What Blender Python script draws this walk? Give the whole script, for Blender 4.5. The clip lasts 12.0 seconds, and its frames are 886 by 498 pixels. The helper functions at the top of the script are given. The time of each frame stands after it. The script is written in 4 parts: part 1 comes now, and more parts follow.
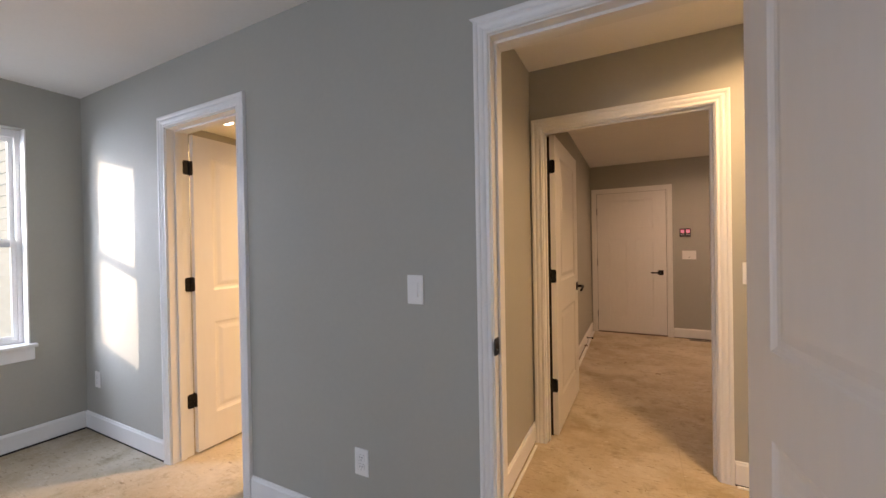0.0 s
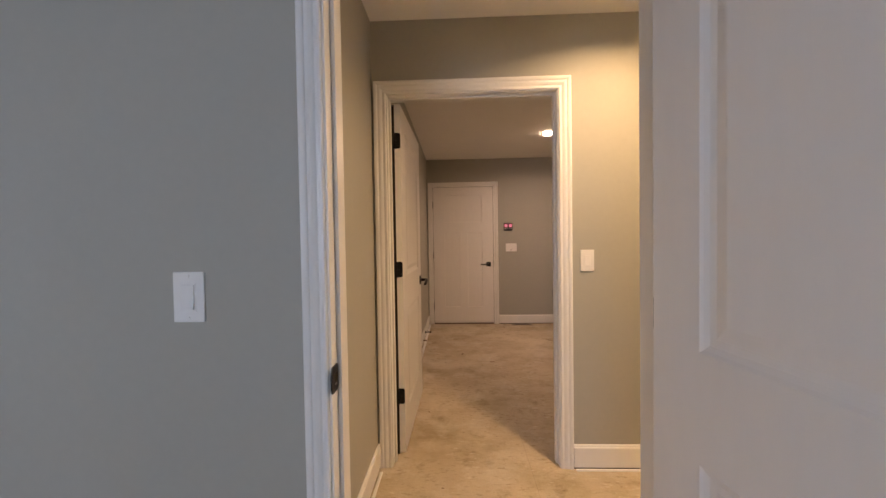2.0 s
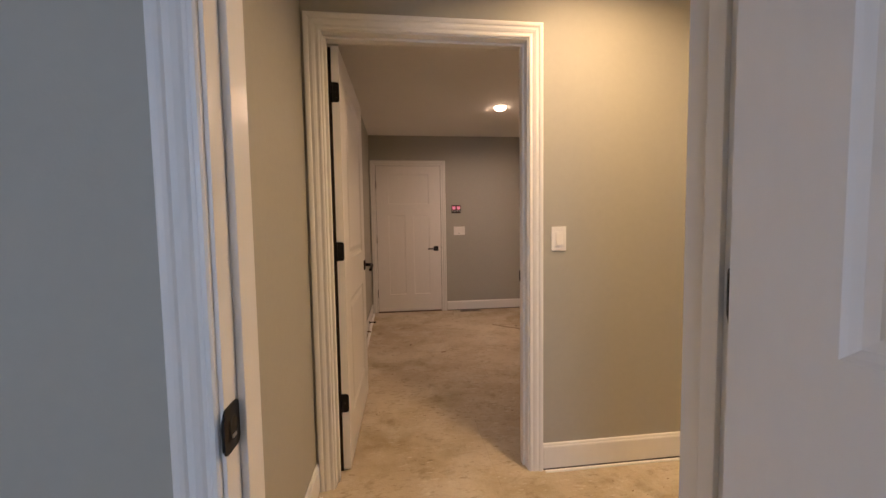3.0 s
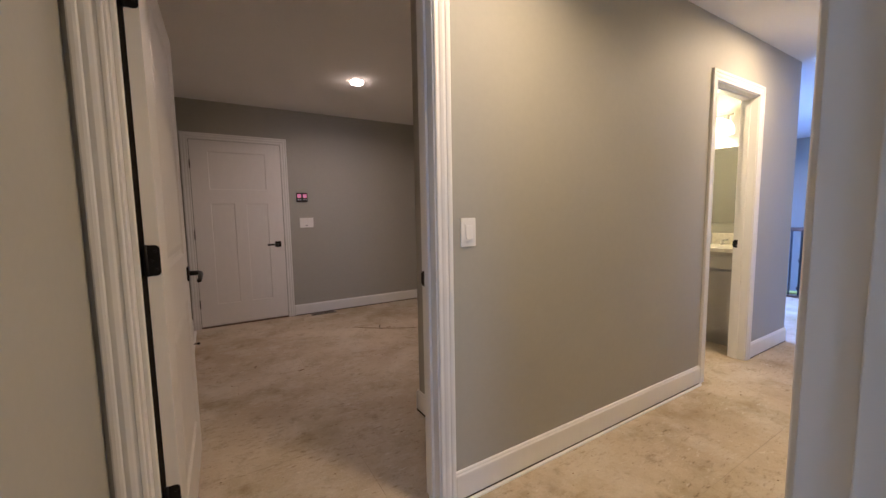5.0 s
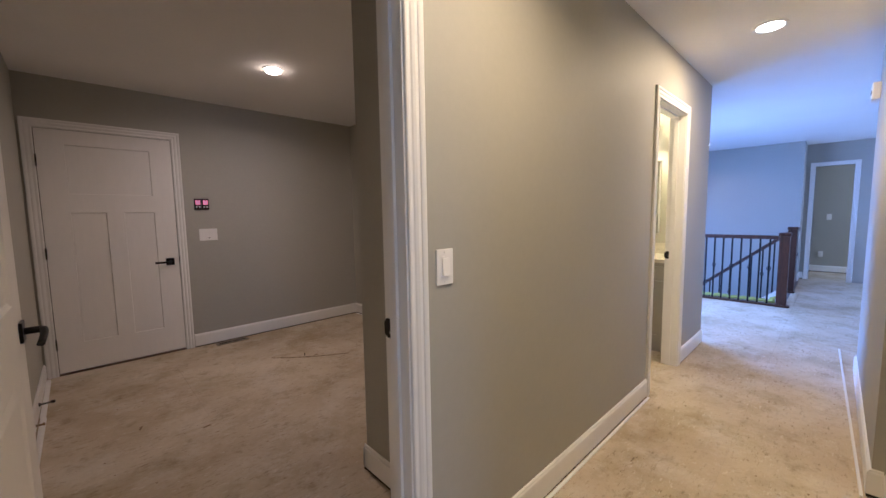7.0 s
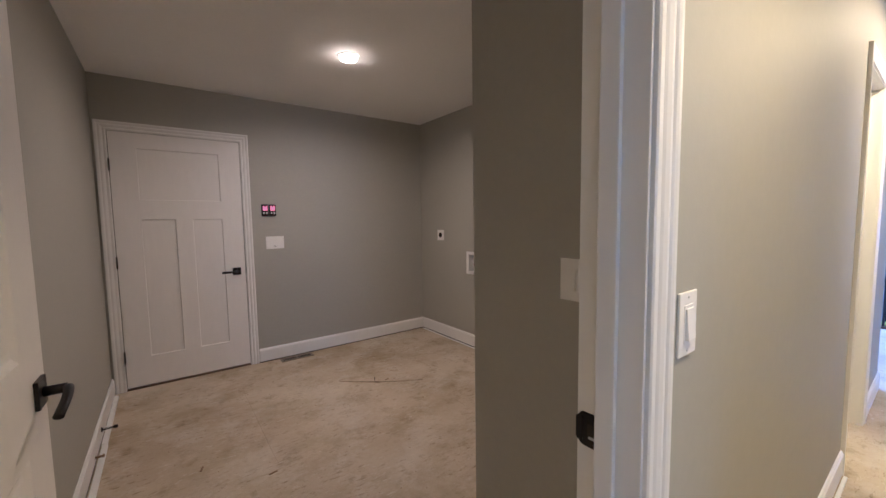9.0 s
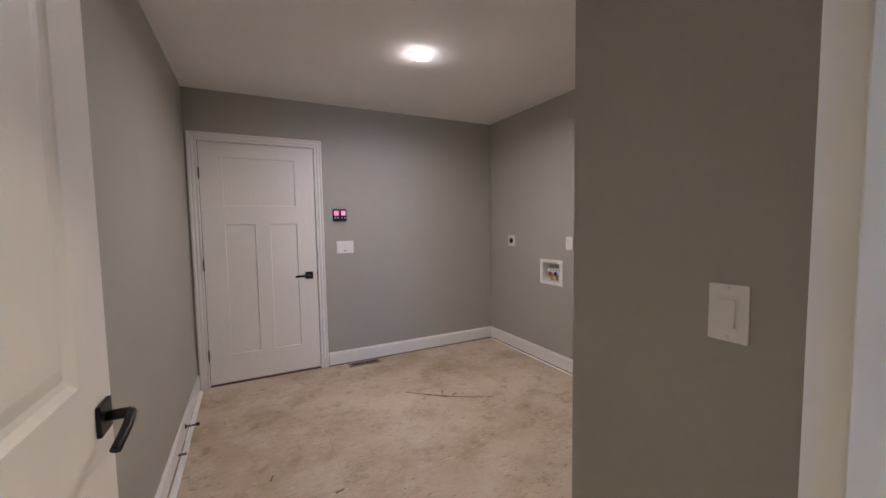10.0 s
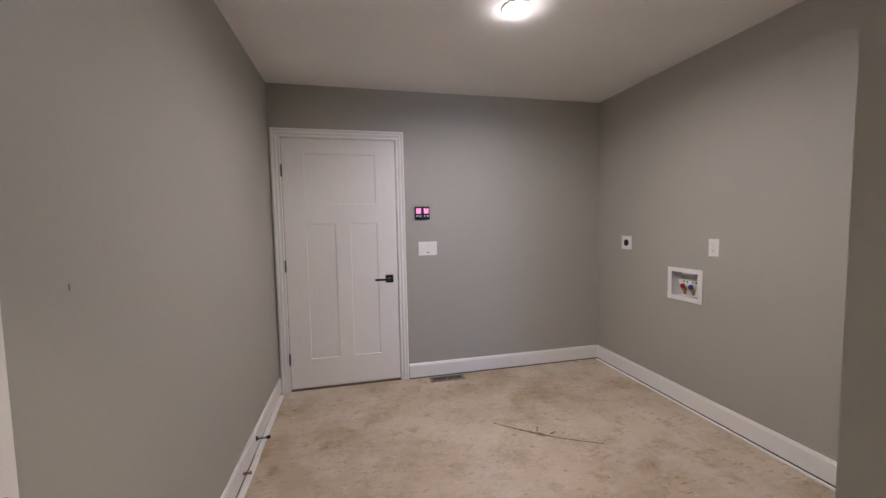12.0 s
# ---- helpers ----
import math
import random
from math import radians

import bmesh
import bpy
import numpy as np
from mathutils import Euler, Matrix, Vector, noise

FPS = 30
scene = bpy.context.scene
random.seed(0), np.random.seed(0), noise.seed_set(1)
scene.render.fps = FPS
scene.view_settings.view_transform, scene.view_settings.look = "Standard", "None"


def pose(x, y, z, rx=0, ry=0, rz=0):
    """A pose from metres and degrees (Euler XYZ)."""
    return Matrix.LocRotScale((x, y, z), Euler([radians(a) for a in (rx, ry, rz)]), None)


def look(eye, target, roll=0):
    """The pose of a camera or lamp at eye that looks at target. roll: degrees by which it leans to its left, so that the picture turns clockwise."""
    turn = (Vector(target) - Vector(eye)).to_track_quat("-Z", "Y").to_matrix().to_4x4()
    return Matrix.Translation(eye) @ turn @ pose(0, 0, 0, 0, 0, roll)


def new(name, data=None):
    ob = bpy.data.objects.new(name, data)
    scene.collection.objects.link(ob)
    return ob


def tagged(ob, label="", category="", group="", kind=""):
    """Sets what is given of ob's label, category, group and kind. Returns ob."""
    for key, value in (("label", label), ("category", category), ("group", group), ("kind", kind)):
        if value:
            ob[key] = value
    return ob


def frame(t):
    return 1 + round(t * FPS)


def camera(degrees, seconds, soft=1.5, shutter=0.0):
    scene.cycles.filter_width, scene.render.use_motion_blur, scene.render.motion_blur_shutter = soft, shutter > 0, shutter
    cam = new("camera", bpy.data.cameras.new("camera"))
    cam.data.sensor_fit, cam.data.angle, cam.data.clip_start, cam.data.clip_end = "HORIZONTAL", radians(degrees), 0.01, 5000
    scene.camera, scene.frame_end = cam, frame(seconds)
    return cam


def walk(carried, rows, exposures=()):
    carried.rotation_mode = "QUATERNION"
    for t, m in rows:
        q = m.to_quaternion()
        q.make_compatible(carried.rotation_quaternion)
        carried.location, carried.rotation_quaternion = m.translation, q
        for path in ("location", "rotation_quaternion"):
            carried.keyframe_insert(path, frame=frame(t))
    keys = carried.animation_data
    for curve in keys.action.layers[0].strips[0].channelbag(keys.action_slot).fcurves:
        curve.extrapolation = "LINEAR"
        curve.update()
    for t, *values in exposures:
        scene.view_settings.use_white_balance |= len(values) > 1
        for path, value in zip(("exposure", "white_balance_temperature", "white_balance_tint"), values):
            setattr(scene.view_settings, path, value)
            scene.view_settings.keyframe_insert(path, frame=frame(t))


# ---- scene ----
cam = camera(99.2, 12.0)
PATH = [
    (0, (0.069, 0.075, 1.297), (-0.843, 1.856, 1.285), -1.0),
    (0.5, (0.022, 0.153, 1.298), (-0.668, 2.031, 1.283), -1.0),
    (1, (-0.019, 0.247, 1.299), (-0.48, 2.193, 1.283), -1.0),
    (1.5, (-0.062, 0.356, 1.281), (-0.297, 2.342, 1.26), -1.0),
    (2, (-0.095, 0.51, 1.251), (-0.169, 2.508, 1.204), -0.9),
    (2.5, (-0.128, 0.689, 1.221), (-0.058, 2.686, 1.136), -0.9),
    (3, (-0.155, 0.845, 1.199), (0.08, 2.827, 1.077), -0.9),
    (3.5, (-0.209, 0.974, 1.187), (0.273, 2.909, 1.041), -1.1),
    (5.5, (-0.277, 1.4, 1.226), (0.877, 3.023, 1.041), -0.9),
    (6, (-0.279, 1.475, 1.254), (0.992, 3.008, 1.072), -0.9),
    (6.5, (-0.261, 1.569, 1.277), (1.118, 3.005, 1.092), -0.9),
    (8.5, (-0.148, 2.157, 1.335), (1.17, 3.652, 1.167), -0.9),
    (9, (-0.14, 2.283, 1.322), (1.045, 3.886, 1.165), -0.9),
    (9.5, (-0.12, 2.382, 1.331), (0.93, 4.078, 1.189), -0.8),
    (10, (-0.095, 2.49, 1.339), (0.812, 4.267, 1.203), -0.9),
    (10.5, (-0.051, 2.601, 1.34), (0.708, 4.447, 1.21), -1.1),
    (11, (-0.021, 2.719, 1.369), (0.621, 4.608, 1.227), -1.0),
    (11.5, (0.0, 2.827, 1.359), (0.558, 4.743, 1.223), -1.0),
    (12, (0.096, 2.925, 1.338), (0.55, 4.869, 1.204), -1.1),
]
EXPOSURES = [(0, -0.26, 6900, 21), (0.5, -0.22, 6850, 21), (1.0, -0.34, 6750, 20), (1.5, -0.3, 6650, 20), (2.0, -0.25, 6500, 20), (2.5, -0.30, 6350, 20), (3.5, -0.5, 5850, 19), (5.5, -0.60, 4950, 15), (6.5, -0.60, 4930, 14), (8.5, -0.58, 4900, 14), (9, -0.2, 4720, 12), (9.5, 0.0, 4550, 11), (10.5, 0.27, 4400, 10), (11.3, 0.30, 4360, 9), (12, 0.35, 4360, 9)]
walk(cam, [(t, look(eye, target, roll)) for t, eye, target, roll in PATH], EXPOSURES)

# ---- light ----
world = bpy.data.worlds.new("sky")
scene.world = world
world.use_nodes = True
wn = world.node_tree
sky = wn.nodes.new("ShaderNodeTexSky")
sky.sky_type, sky.sun_disc = "NISHITA", False
sky.sun_elevation, sky.sun_rotation = radians(9.3), radians(219.2)
wn.nodes["Background"].inputs["Strength"].default_value = 0.15
wn.links.new(sky.outputs["Color"], wn.nodes["Background"].inputs["Color"])


def lamp(name, kind, m, energy, colour, size=0.14, size_y=None, angle=0.5, spread=None):
    data = bpy.data.lights.new(name, kind)
    data.energy, data.color = energy, colour
    if kind == "AREA":
        data.shape, data.size = ("RECTANGLE" if size_y else "DISK"), size
        if size_y:
            data.size_y = size_y
        if spread:
            data.spread = radians(spread)
    elif kind == "SUN":
        data.angle = radians(angle)
    else:
        data.shadow_soft_size = size
    ob = new(name, data)
    ob.matrix_world = m
    return ob


WARM, PINK, DAY, BLUE = (1.0, 0.66, 0.31), (1.0, 0.68, 0.43), (0.60, 0.77, 1.0), (0.23, 0.42, 1.0)
lamp("sun", "SUN", look((-8.17, -10.0, 2.11), (0, 0, 0)), 5.0, (1.0, 0.90, 0.70))
lamp("bedroom_window_daylight", "AREA", look((-4.9, -0.85, 2.3), (-3.3, 0.9, 1.1)), 240, DAY, 1.8, 2.2)
# added fill for the bedroom, set in an unseen south window
lamp("bedroom_south_fill", "AREA", look((-1.3, -3.02, 1.41), (-1.3, 1.0, 1.2)), 58, (0.58, 0.75, 1.0), 1.3, 1.4)
lamp("stair_window_daylight", "AREA", look((6.6, 5.9, 0.9), (6.4, 2.0, -0.7)), 235, BLUE, 2.5, 1.8, spread=135)
# added fill from an unseen opening, brightens the gallery floor
lamp("gallery_floor_fill", "AREA", look((5.25, 4.18, 1.1), (6.6, 1.5, -0.2)), 140, (0.42, 0.57, 1.0), 1.6, 1.9, spread=155)
# added fills for the landing and the room beyond the far doorway
lamp("landing_fill", "AREA", look((8.65, -0.99, 1.3), (8.3, 2.0, 0.4)), 50, (0.50, 0.62, 1.0), 0.9, 1.4)
lamp("far_room_fill", "AREA", look((10.1, -0.99, 1.5), (10.3, 2.0, 1.0)), 75, (0.80, 0.86, 1.0), 0.5, 1.0)
HALL_W, LAUNDRY_W, STAIR_W, CLOSET_W, BATH_W = 24, 24.5, 9, 56, 58

# ---- materials ----


def mat(name, col, rough=0.5, metal=0.0, var=0.06, big=2.5, small=70.0, bump=0.05, bscale=260.0, emit=0.0, rand=0.0, stretch=(1, 1, 1)):
    m = bpy.data.materials.new(name)
    m.use_nodes = True
    n, l = m.node_tree.nodes, m.node_tree.links
    b = n["Principled BSDF"]
    tc = n.new("ShaderNodeTexCoord")
    mp = n.new("ShaderNodeMapping")
    mp.inputs["Scale"].default_value = stretch
    l.new(tc.outputs["Object"], mp.inputs["Vector"])
    total = None
    for s, w in ((big, 1.0), (small, 0.6)):
        nz = n.new("ShaderNodeTexNoise")
        nz.inputs["Scale"].default_value, nz.inputs["Detail"].default_value = s, 4
        l.new(mp.outputs["Vector"], nz.inputs["Vector"])
        r = n.new("ShaderNodeMapRange")
        r.inputs["From Min"].default_value, r.inputs["From Max"].default_value = 0.3, 0.7
        r.inputs["To Min"].default_value, r.inputs["To Max"].default_value = 1 - var * w, 1 + var * w
        l.new(nz.outputs["Fac"], r.inputs["Value"])
        if total is None:
            total = r.outputs["Result"]
        else:
            k = n.new("ShaderNodeMath")
            k.operation = "MULTIPLY"
            l.new(total, k.inputs[0]), l.new(r.outputs["Result"], k.inputs[1])
            total = k.outputs["Value"]
    if rand:
        oi = n.new("ShaderNodeObjectInfo")
        r = n.new("ShaderNodeMapRange")
        r.inputs["To Min"].default_value, r.inputs["To Max"].default_value = 1 - rand, 1 + rand
        k = n.new("ShaderNodeMath")
        k.operation = "MULTIPLY"
        l.new(oi.outputs["Random"], r.inputs["Value"])
        l.new(total, k.inputs[0]), l.new(r.outputs["Result"], k.inputs[1])
        total = k.outputs["Value"]
    v = n.new("ShaderNodeVectorMath")
    v.operation = "SCALE"
    v.inputs[0].default_value = col
    l.new(total, v.inputs["Scale"])
    l.new(v.outputs["Vector"], b.inputs["Base Color"])
    b.inputs["Roughness"].default_value, b.inputs["Metallic"].default_value = rough, metal
    if bump:
        nz = n.new("ShaderNodeTexNoise")
        nz.inputs["Scale"].default_value, nz.inputs["Detail"].default_value = bscale, 3
        l.new(mp.outputs["Vector"], nz.inputs["Vector"])
        bp = n.new("ShaderNodeBump")
        bp.inputs["Strength"].default_value, bp.inputs["Distance"].default_value = bump, 0.002
        l.new(nz.outputs["Fac"], bp.inputs["Height"])
        l.new(bp.outputs["Normal"], b.inputs["Normal"])
    if emit:
        b.inputs["Emission Color"].default_value = (*col, 1)
        b.inputs["Emission Strength"].default_value = emit
    return m


def floor_material():
    m = bpy.data.materials.new("subfloor_board")
    m.use_nodes = True
    n, l = m.node_tree.nodes, m.node_tree.links
    b = n["Principled BSDF"]
    geo = n.new("ShaderNodeNewGeometry")

    def noisy(scale, detail, lo, hi, stretch=(1, 1, 1), rough=0.55, turn=0):
        mp = n.new("ShaderNodeMapping")
        mp.inputs["Scale"].default_value = stretch
        mp.inputs["Rotation"].default_value = (0, 0, radians(turn))
        mp.inputs["Location"].default_value = (turn * 0.31, turn * 0.17, 0)
        l.new(geo.outputs["Position"], mp.inputs["Vector"])
        nz = n.new("ShaderNodeTexNoise")
        nz.inputs["Scale"].default_value, nz.inputs["Detail"].default_value, nz.inputs["Roughness"].default_value = scale, detail, rough
        l.new(mp.outputs["Vector"], nz.inputs["Vector"])
        r = n.new("ShaderNodeMapRange")
        r.inputs["From Min"].default_value, r.inputs["From Max"].default_value = lo, hi
        l.new(nz.outputs["Fac"], r.inputs["Value"])
        return r.outputs["Result"]

    def mix(fac, a, c):
        x = n.new("ShaderNodeMix")
        x.data_type = "RGBA"
        l.new(fac, x.inputs["Factor"])
        for sock, val in ((x.inputs[6], a), (x.inputs[7], c)):
            if isinstance(val, tuple):
                sock.default_value = (*val, 1)
            else:
                l.new(val, sock)
        return x.outputs[2]

    def thin(fac, k):
        x = n.new("ShaderNodeMath")
        x.operation = "MULTIPLY"
        l.new(fac, x.inputs[0])
        x.inputs[1].default_value = k
        return x.outputs["Value"]

    def both(a, k):
        x = n.new("ShaderNodeMath")
        x.operation = "MULTIPLY"
        l.new(a, x.inputs[0]), l.new(k, x.inputs[1])
        return x.outputs["Value"]

    c = mix(noisy(1.1, 5, 0.35, 0.68), (0.45, 0.365, 0.255), (0.61, 0.53, 0.41))
    c = mix(thin(noisy(2.3, 7, 0.48, 0.68, rough=0.66), 0.60), c, (0.30, 0.235, 0.12))
    c = mix(thin(noisy(6.0, 9, 0.55, 0.68, rough=0.72), 0.55), c, (0.22, 0.165, 0.085))
    c = mix(thin(noisy(3.1, 8, 0.50, 0.68, rough=0.68), 0.50), c, (0.66, 0.61, 0.53))
    c = mix(thin(noisy(38, 6, 0.50, 0.68, rough=0.72), 0.16), c, (0.29, 0.225, 0.14))
    # wood strands pressed into the boards, lying in several ways and showing in patches
    for turn, scale, tone, k in ((12, 13, (0.17, 0.12, 0.06), 0.75), (-24, 17, (0.20, 0.14, 0.08), 0.75), (62, 15, (0.21, 0.155, 0.09), 0.70), (100, 12, (0.19, 0.135, 0.07), 0.65), (38, 14, (0.74, 0.68, 0.58), 0.60), (-60, 17, (0.72, 0.66, 0.56), 0.55)):
        strand = noisy(scale, 5, 0.58, 0.68, (1, 3.2, 1), 0.66, turn)
        patch = noisy(3.4, 4, 0.47, 0.62, turn=turn + 7)
        c = mix(thin(both(strand, patch), k), c, tone)
    c = mix(thin(noisy(60, 3, 0.72, 0.77), 0.28), c, (0.10, 0.07, 0.05))
    l.new(c, b.inputs["Base Color"])
    b.inputs["Roughness"].default_value = 0.8
    b.inputs["Specular IOR Level"].default_value = 0.25
    h = noisy(90, 5, 0.3, 0.7)
    bp = n.new("ShaderNodeBump")
    bp.inputs["Strength"].default_value, bp.inputs["Distance"].default_value = 0.25, 0.003
    l.new(h, bp.inputs["Height"])
    l.new(bp.outputs["Normal"], b.inputs["Normal"])
    return m


def glass_material(name, rough=0.0):
    m = bpy.data.materials.new(name)
    m.use_nodes = True
    b = m.node_tree.nodes["Principled BSDF"]
    b.inputs["Base Color"].default_value = (0.97, 0.99, 1.0, 1)
    b.inputs["Transmission Weight"].default_value, b.inputs["Roughness"].default_value, b.inputs["IOR"].default_value = 1.0, rough, 1.08
    return m


PAINT = mat("greige_wall_paint", (0.395, 0.386, 0.340), 0.62, var=0.025, big=1.1, small=40, bump=0.10, bscale=170)
CEIL = mat("ceiling_paint", (0.86, 0.85, 0.83), 0.8, var=0.02, big=1.5, bump=0.22, bscale=110)
TRIM = mat("white_trim_paint", (0.80, 0.79, 0.77), 0.33, var=0.02, big=3, small=30, bump=0.04, bscale=60, stretch=(1, 1, 0.3))
DOOR = mat("white_door_paint", (0.80, 0.78, 0.76), 0.38, var=0.02, big=2, small=30, bump=0.06, bscale=90, stretch=(1, 1, 0.2))
PLASTIC = mat("white_plastic", (0.82, 0.81, 0.79), 0.3, var=0.01, bump=0)
BLACK = mat("black_metal", (0.012, 0.011, 0.011), 0.38, 0.6, var=0.15, bump=0.03)
BRONZE = mat("bronze_threshold", (0.15, 0.10, 0.075), 0.45, 0.3, var=0.2)
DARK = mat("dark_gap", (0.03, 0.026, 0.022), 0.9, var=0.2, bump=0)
FLOOR = floor_material()
UNDER = mat("subfloor_underside", (0.12, 0.09, 0.06), 0.9, var=0.2)
WOOD = mat("dark_stained_wood", (0.050, 0.021, 0.012), 0.36, var=0.3, big=5, small=40, bump=0.08, bscale=90, stretch=(6, 6, 1))
IRON = mat("wrought_iron", (0.014, 0.014, 0.016), 0.45, 0.5, var=0.2)
TAUPE = mat("taupe_register", (0.20, 0.165, 0.13), 0.4, 0.4, var=0.08)
STEEL = mat("brushed_nickel", (0.55, 0.53, 0.50), 0.28, 0.95, var=0.05)
BRASS = mat("brass", (0.62, 0.40, 0.14), 0.3, 0.95, var=0.1)
RED = mat("red_plastic", (0.28, 0.02, 0.015), 0.4, var=0.05)
BLUEP = mat("blue_plastic", (0.012, 0.035, 0.20), 0.4, var=0.05)
SCREEN = mat("pink_lit_screen", (1.0, 0.30, 0.45), 0.3, var=0.0, bump=0, emit=0.7)
CABINET = mat("taupe_cabinet_paint", (0.36, 0.34, 0.30), 0.4, var=0.03, bump=0.04)
STONE = mat("cream_speckled_stone", (0.70, 0.66, 0.58), 0.2, var=0.14, big=25, small=160, bump=0)
GREEN = mat("yellow_green_foam", (0.42, 0.47, 0.13), 0.7, var=0.12, big=8)
SIDING = mat("pale_blue_siding", (0.42, 0.50, 0.58), 0.6, var=0.05, rand=0.06)
ROOF = mat("grey_roof_shingle", (0.10, 0.10, 0.11), 0.9, var=0.25, big=6, small=40, bump=0.3, bscale=30)
SNOW = mat("pale_winter_ground", (0.55, 0.55, 0.52), 0.9, var=0.2, big=0.4, small=3)
CHIP = mat("wood_chip", (0.25, 0.17, 0.10), 0.8, var=0.3)
STAIN = mat("dark_splinter_wood", (0.19, 0.135, 0.085), 0.85, var=0.5, big=18, small=90)
TREAD = mat("stair_tread_board", (0.40, 0.31, 0.21), 0.75, var=0.15, big=4, small=40)
GLASS = glass_material("window_glass")
LENS = mat("lit_lens", (1.0, 0.86, 0.68), 0.4, var=0.0, bump=0, emit=14.0)
LENS_PINK = mat("lit_lens_soft", PINK, 0.4, var=0.0, bump=0, emit=60)
GLOBE = mat("lit_frosted_globe", (1.0, 0.80, 0.50), 0.4, var=0.0, bump=0, emit=6.0)
MIRROR = mat("mirror_silver", (0.92, 0.93, 0.92), 0.02, 1.0, var=0.0, bump=0)

# ---- building helpers ----


def mesh_of(bm, name):
    bmesh.ops.recalc_face_normals(bm, faces=bm.faces)
    me = bpy.data.meshes.new(name)
    bm.to_mesh(me)
    bm.free()
    return me


def part(name, bm, material, parent=None, label=""):
    me = mesh_of(bm, name)
    me.materials.append(material)
    ob = new(name, me)
    if parent is not None:
        ob.parent = parent
    if label:
        ob["label"] = label
    return ob


def thing(name, m, label, category, group="", kind=""):
    ob = new(name)
    ob.empty_display_size = 0.05
    ob.matrix_world = m
    return tagged(ob, label, category, group, kind)


def box(x0, x1, y0, y1, z0, z1, bevel=0.0, bm=None, segs=2):
    fresh = bmesh.new()
    bmesh.ops.create_cube(fresh, size=1.0)
    for v in fresh.verts:
        v.co = Vector(((x0 + x1) / 2 + v.co.x * (x1 - x0), (y0 + y1) / 2 + v.co.y * (y1 - y0), (z0 + z1) / 2 + v.co.z * (z1 - z0)))
    if bevel:
        bmesh.ops.bevel(fresh, geom=fresh.edges[:], offset=bevel, segments=segs, affect="EDGES", profile=0.6)
    return join(bm, fresh)


def join(bm, fresh):
    if bm is None:
        return fresh
    me = bpy.data.meshes.new("tmp")
    fresh.to_mesh(me)
    fresh.free()
    bm.from_mesh(me)
    bpy.data.meshes.remove(me)
    return bm


def lathe(rings, segs=24, m=None, bm=None, smooth=True):
    """Rings of (radius, height) round local z."""
    fresh = bmesh.new()
    loops = []
    for r, z in rings:
        loops.append([fresh.verts.new((r * math.cos(a), r * math.sin(a), z)) for a in (2 * math.pi * i / segs for i in range(segs))])
    for a, b in zip(loops, loops[1:]):
        for i in range(segs):
            f = fresh.faces.new((a[i], a[(i + 1) % segs], b[(i + 1) % segs], b[i]))
            f.smooth = smooth
    fresh.faces.new(loops[0]), fresh.faces.new(loops[-1])
    if m is not None:
        bmesh.ops.transform(fresh, matrix=m, verts=fresh.verts)
    return join(bm, fresh)


def tube(points, radius, segs=10, bm=None, flat=1.0):
    """A rod along points."""
    fresh = bmesh.new()
    pts = [Vector(p) for p in points]
    loops = []
    for i, p in enumerate(pts):
        d = (pts[min(i + 1, len(pts) - 1)] - pts[max(i - 1, 0)]).normalized()
        side = d.cross(Vector((0, 0, 1)) if abs(d.z) < 0.9 else Vector((1, 0, 0))).normalized()
        up = side.cross(d)
        loops.append([fresh.verts.new(p + radius * (math.cos(a) * side + flat * math.sin(a) * up)) for a in (2 * math.pi * k / segs for k in range(segs))])
    for a, b in zip(loops, loops[1:]):
        for i in range(segs):
            f = fresh.faces.new((a[i], a[(i + 1) % segs], b[(i + 1) % segs], b[i]))
            f.smooth = True
    fresh.faces.new(loops[0]), fresh.faces.new(loops[-1])
    return join(bm, fresh)


def wall(name, axis, a0, a1, c0, c1, z0, z1, holes=(), label="greige painted drywall wall with fine orange-peel texture", material=None):
    """A wall along x or y from a0 to a1, between c0 and c1 across, with holes (from, to, bottom, top)."""
    cuts_a = sorted({a0, a1, *(h[0] for h in holes), *(h[1] for h in holes)})
    cuts_z = sorted({z0, z1, *(h[2] for h in holes if h[2] > z0), *(h[3] for h in holes)})
    na, nz = len(cuts_a) - 1, len(cuts_z) - 1

    def solid(i, k):
        if not (0 <= i < na and 0 <= k < nz):
            return False
        a, z = (cuts_a[i] + cuts_a[i + 1]) / 2, (cuts_z[k] + cuts_z[k + 1]) / 2
        return not any(h[0] < a < h[1] and h[2] < z < h[3] for h in holes)

    bm = bmesh.new()
    at = {}

    def vert(a, c, z):
        key = (round(a, 4), round(c, 4), round(z, 4))
        if key not in at:
            at[key] = bm.verts.new((a, c, z) if axis == "x" else (c, a, z))
        return at[key]

    for i in range(na):
        for k in range(nz):
            if not solid(i, k):
                continue
            a, b, u, w = cuts_a[i], cuts_a[i + 1], cuts_z[k], cuts_z[k + 1]
            for c in (c0, c1):
                bm.faces.new((vert(a, c, u), vert(b, c, u), vert(b, c, w), vert(a, c, w)))
            for e, ni, nk in ((a, i - 1, k), (b, i + 1, k)):
                if not solid(ni, nk):
                    bm.faces.new((vert(e, c0, u), vert(e, c1, u), vert(e, c1, w), vert(e, c0, w)))
            for e, nk in ((u, k - 1), (w, k + 1)):
                if not solid(i, nk):
                    bm.faces.new((vert(a, c0, e), vert(b, c0, e), vert(b, c1, e), vert(a, c1, e)))
    ob = part(name, bm, material or PAINT)
    return tagged(ob, label, "wall", kind="structure")


H = 2.438  # ceiling height
JAMB = 0.018

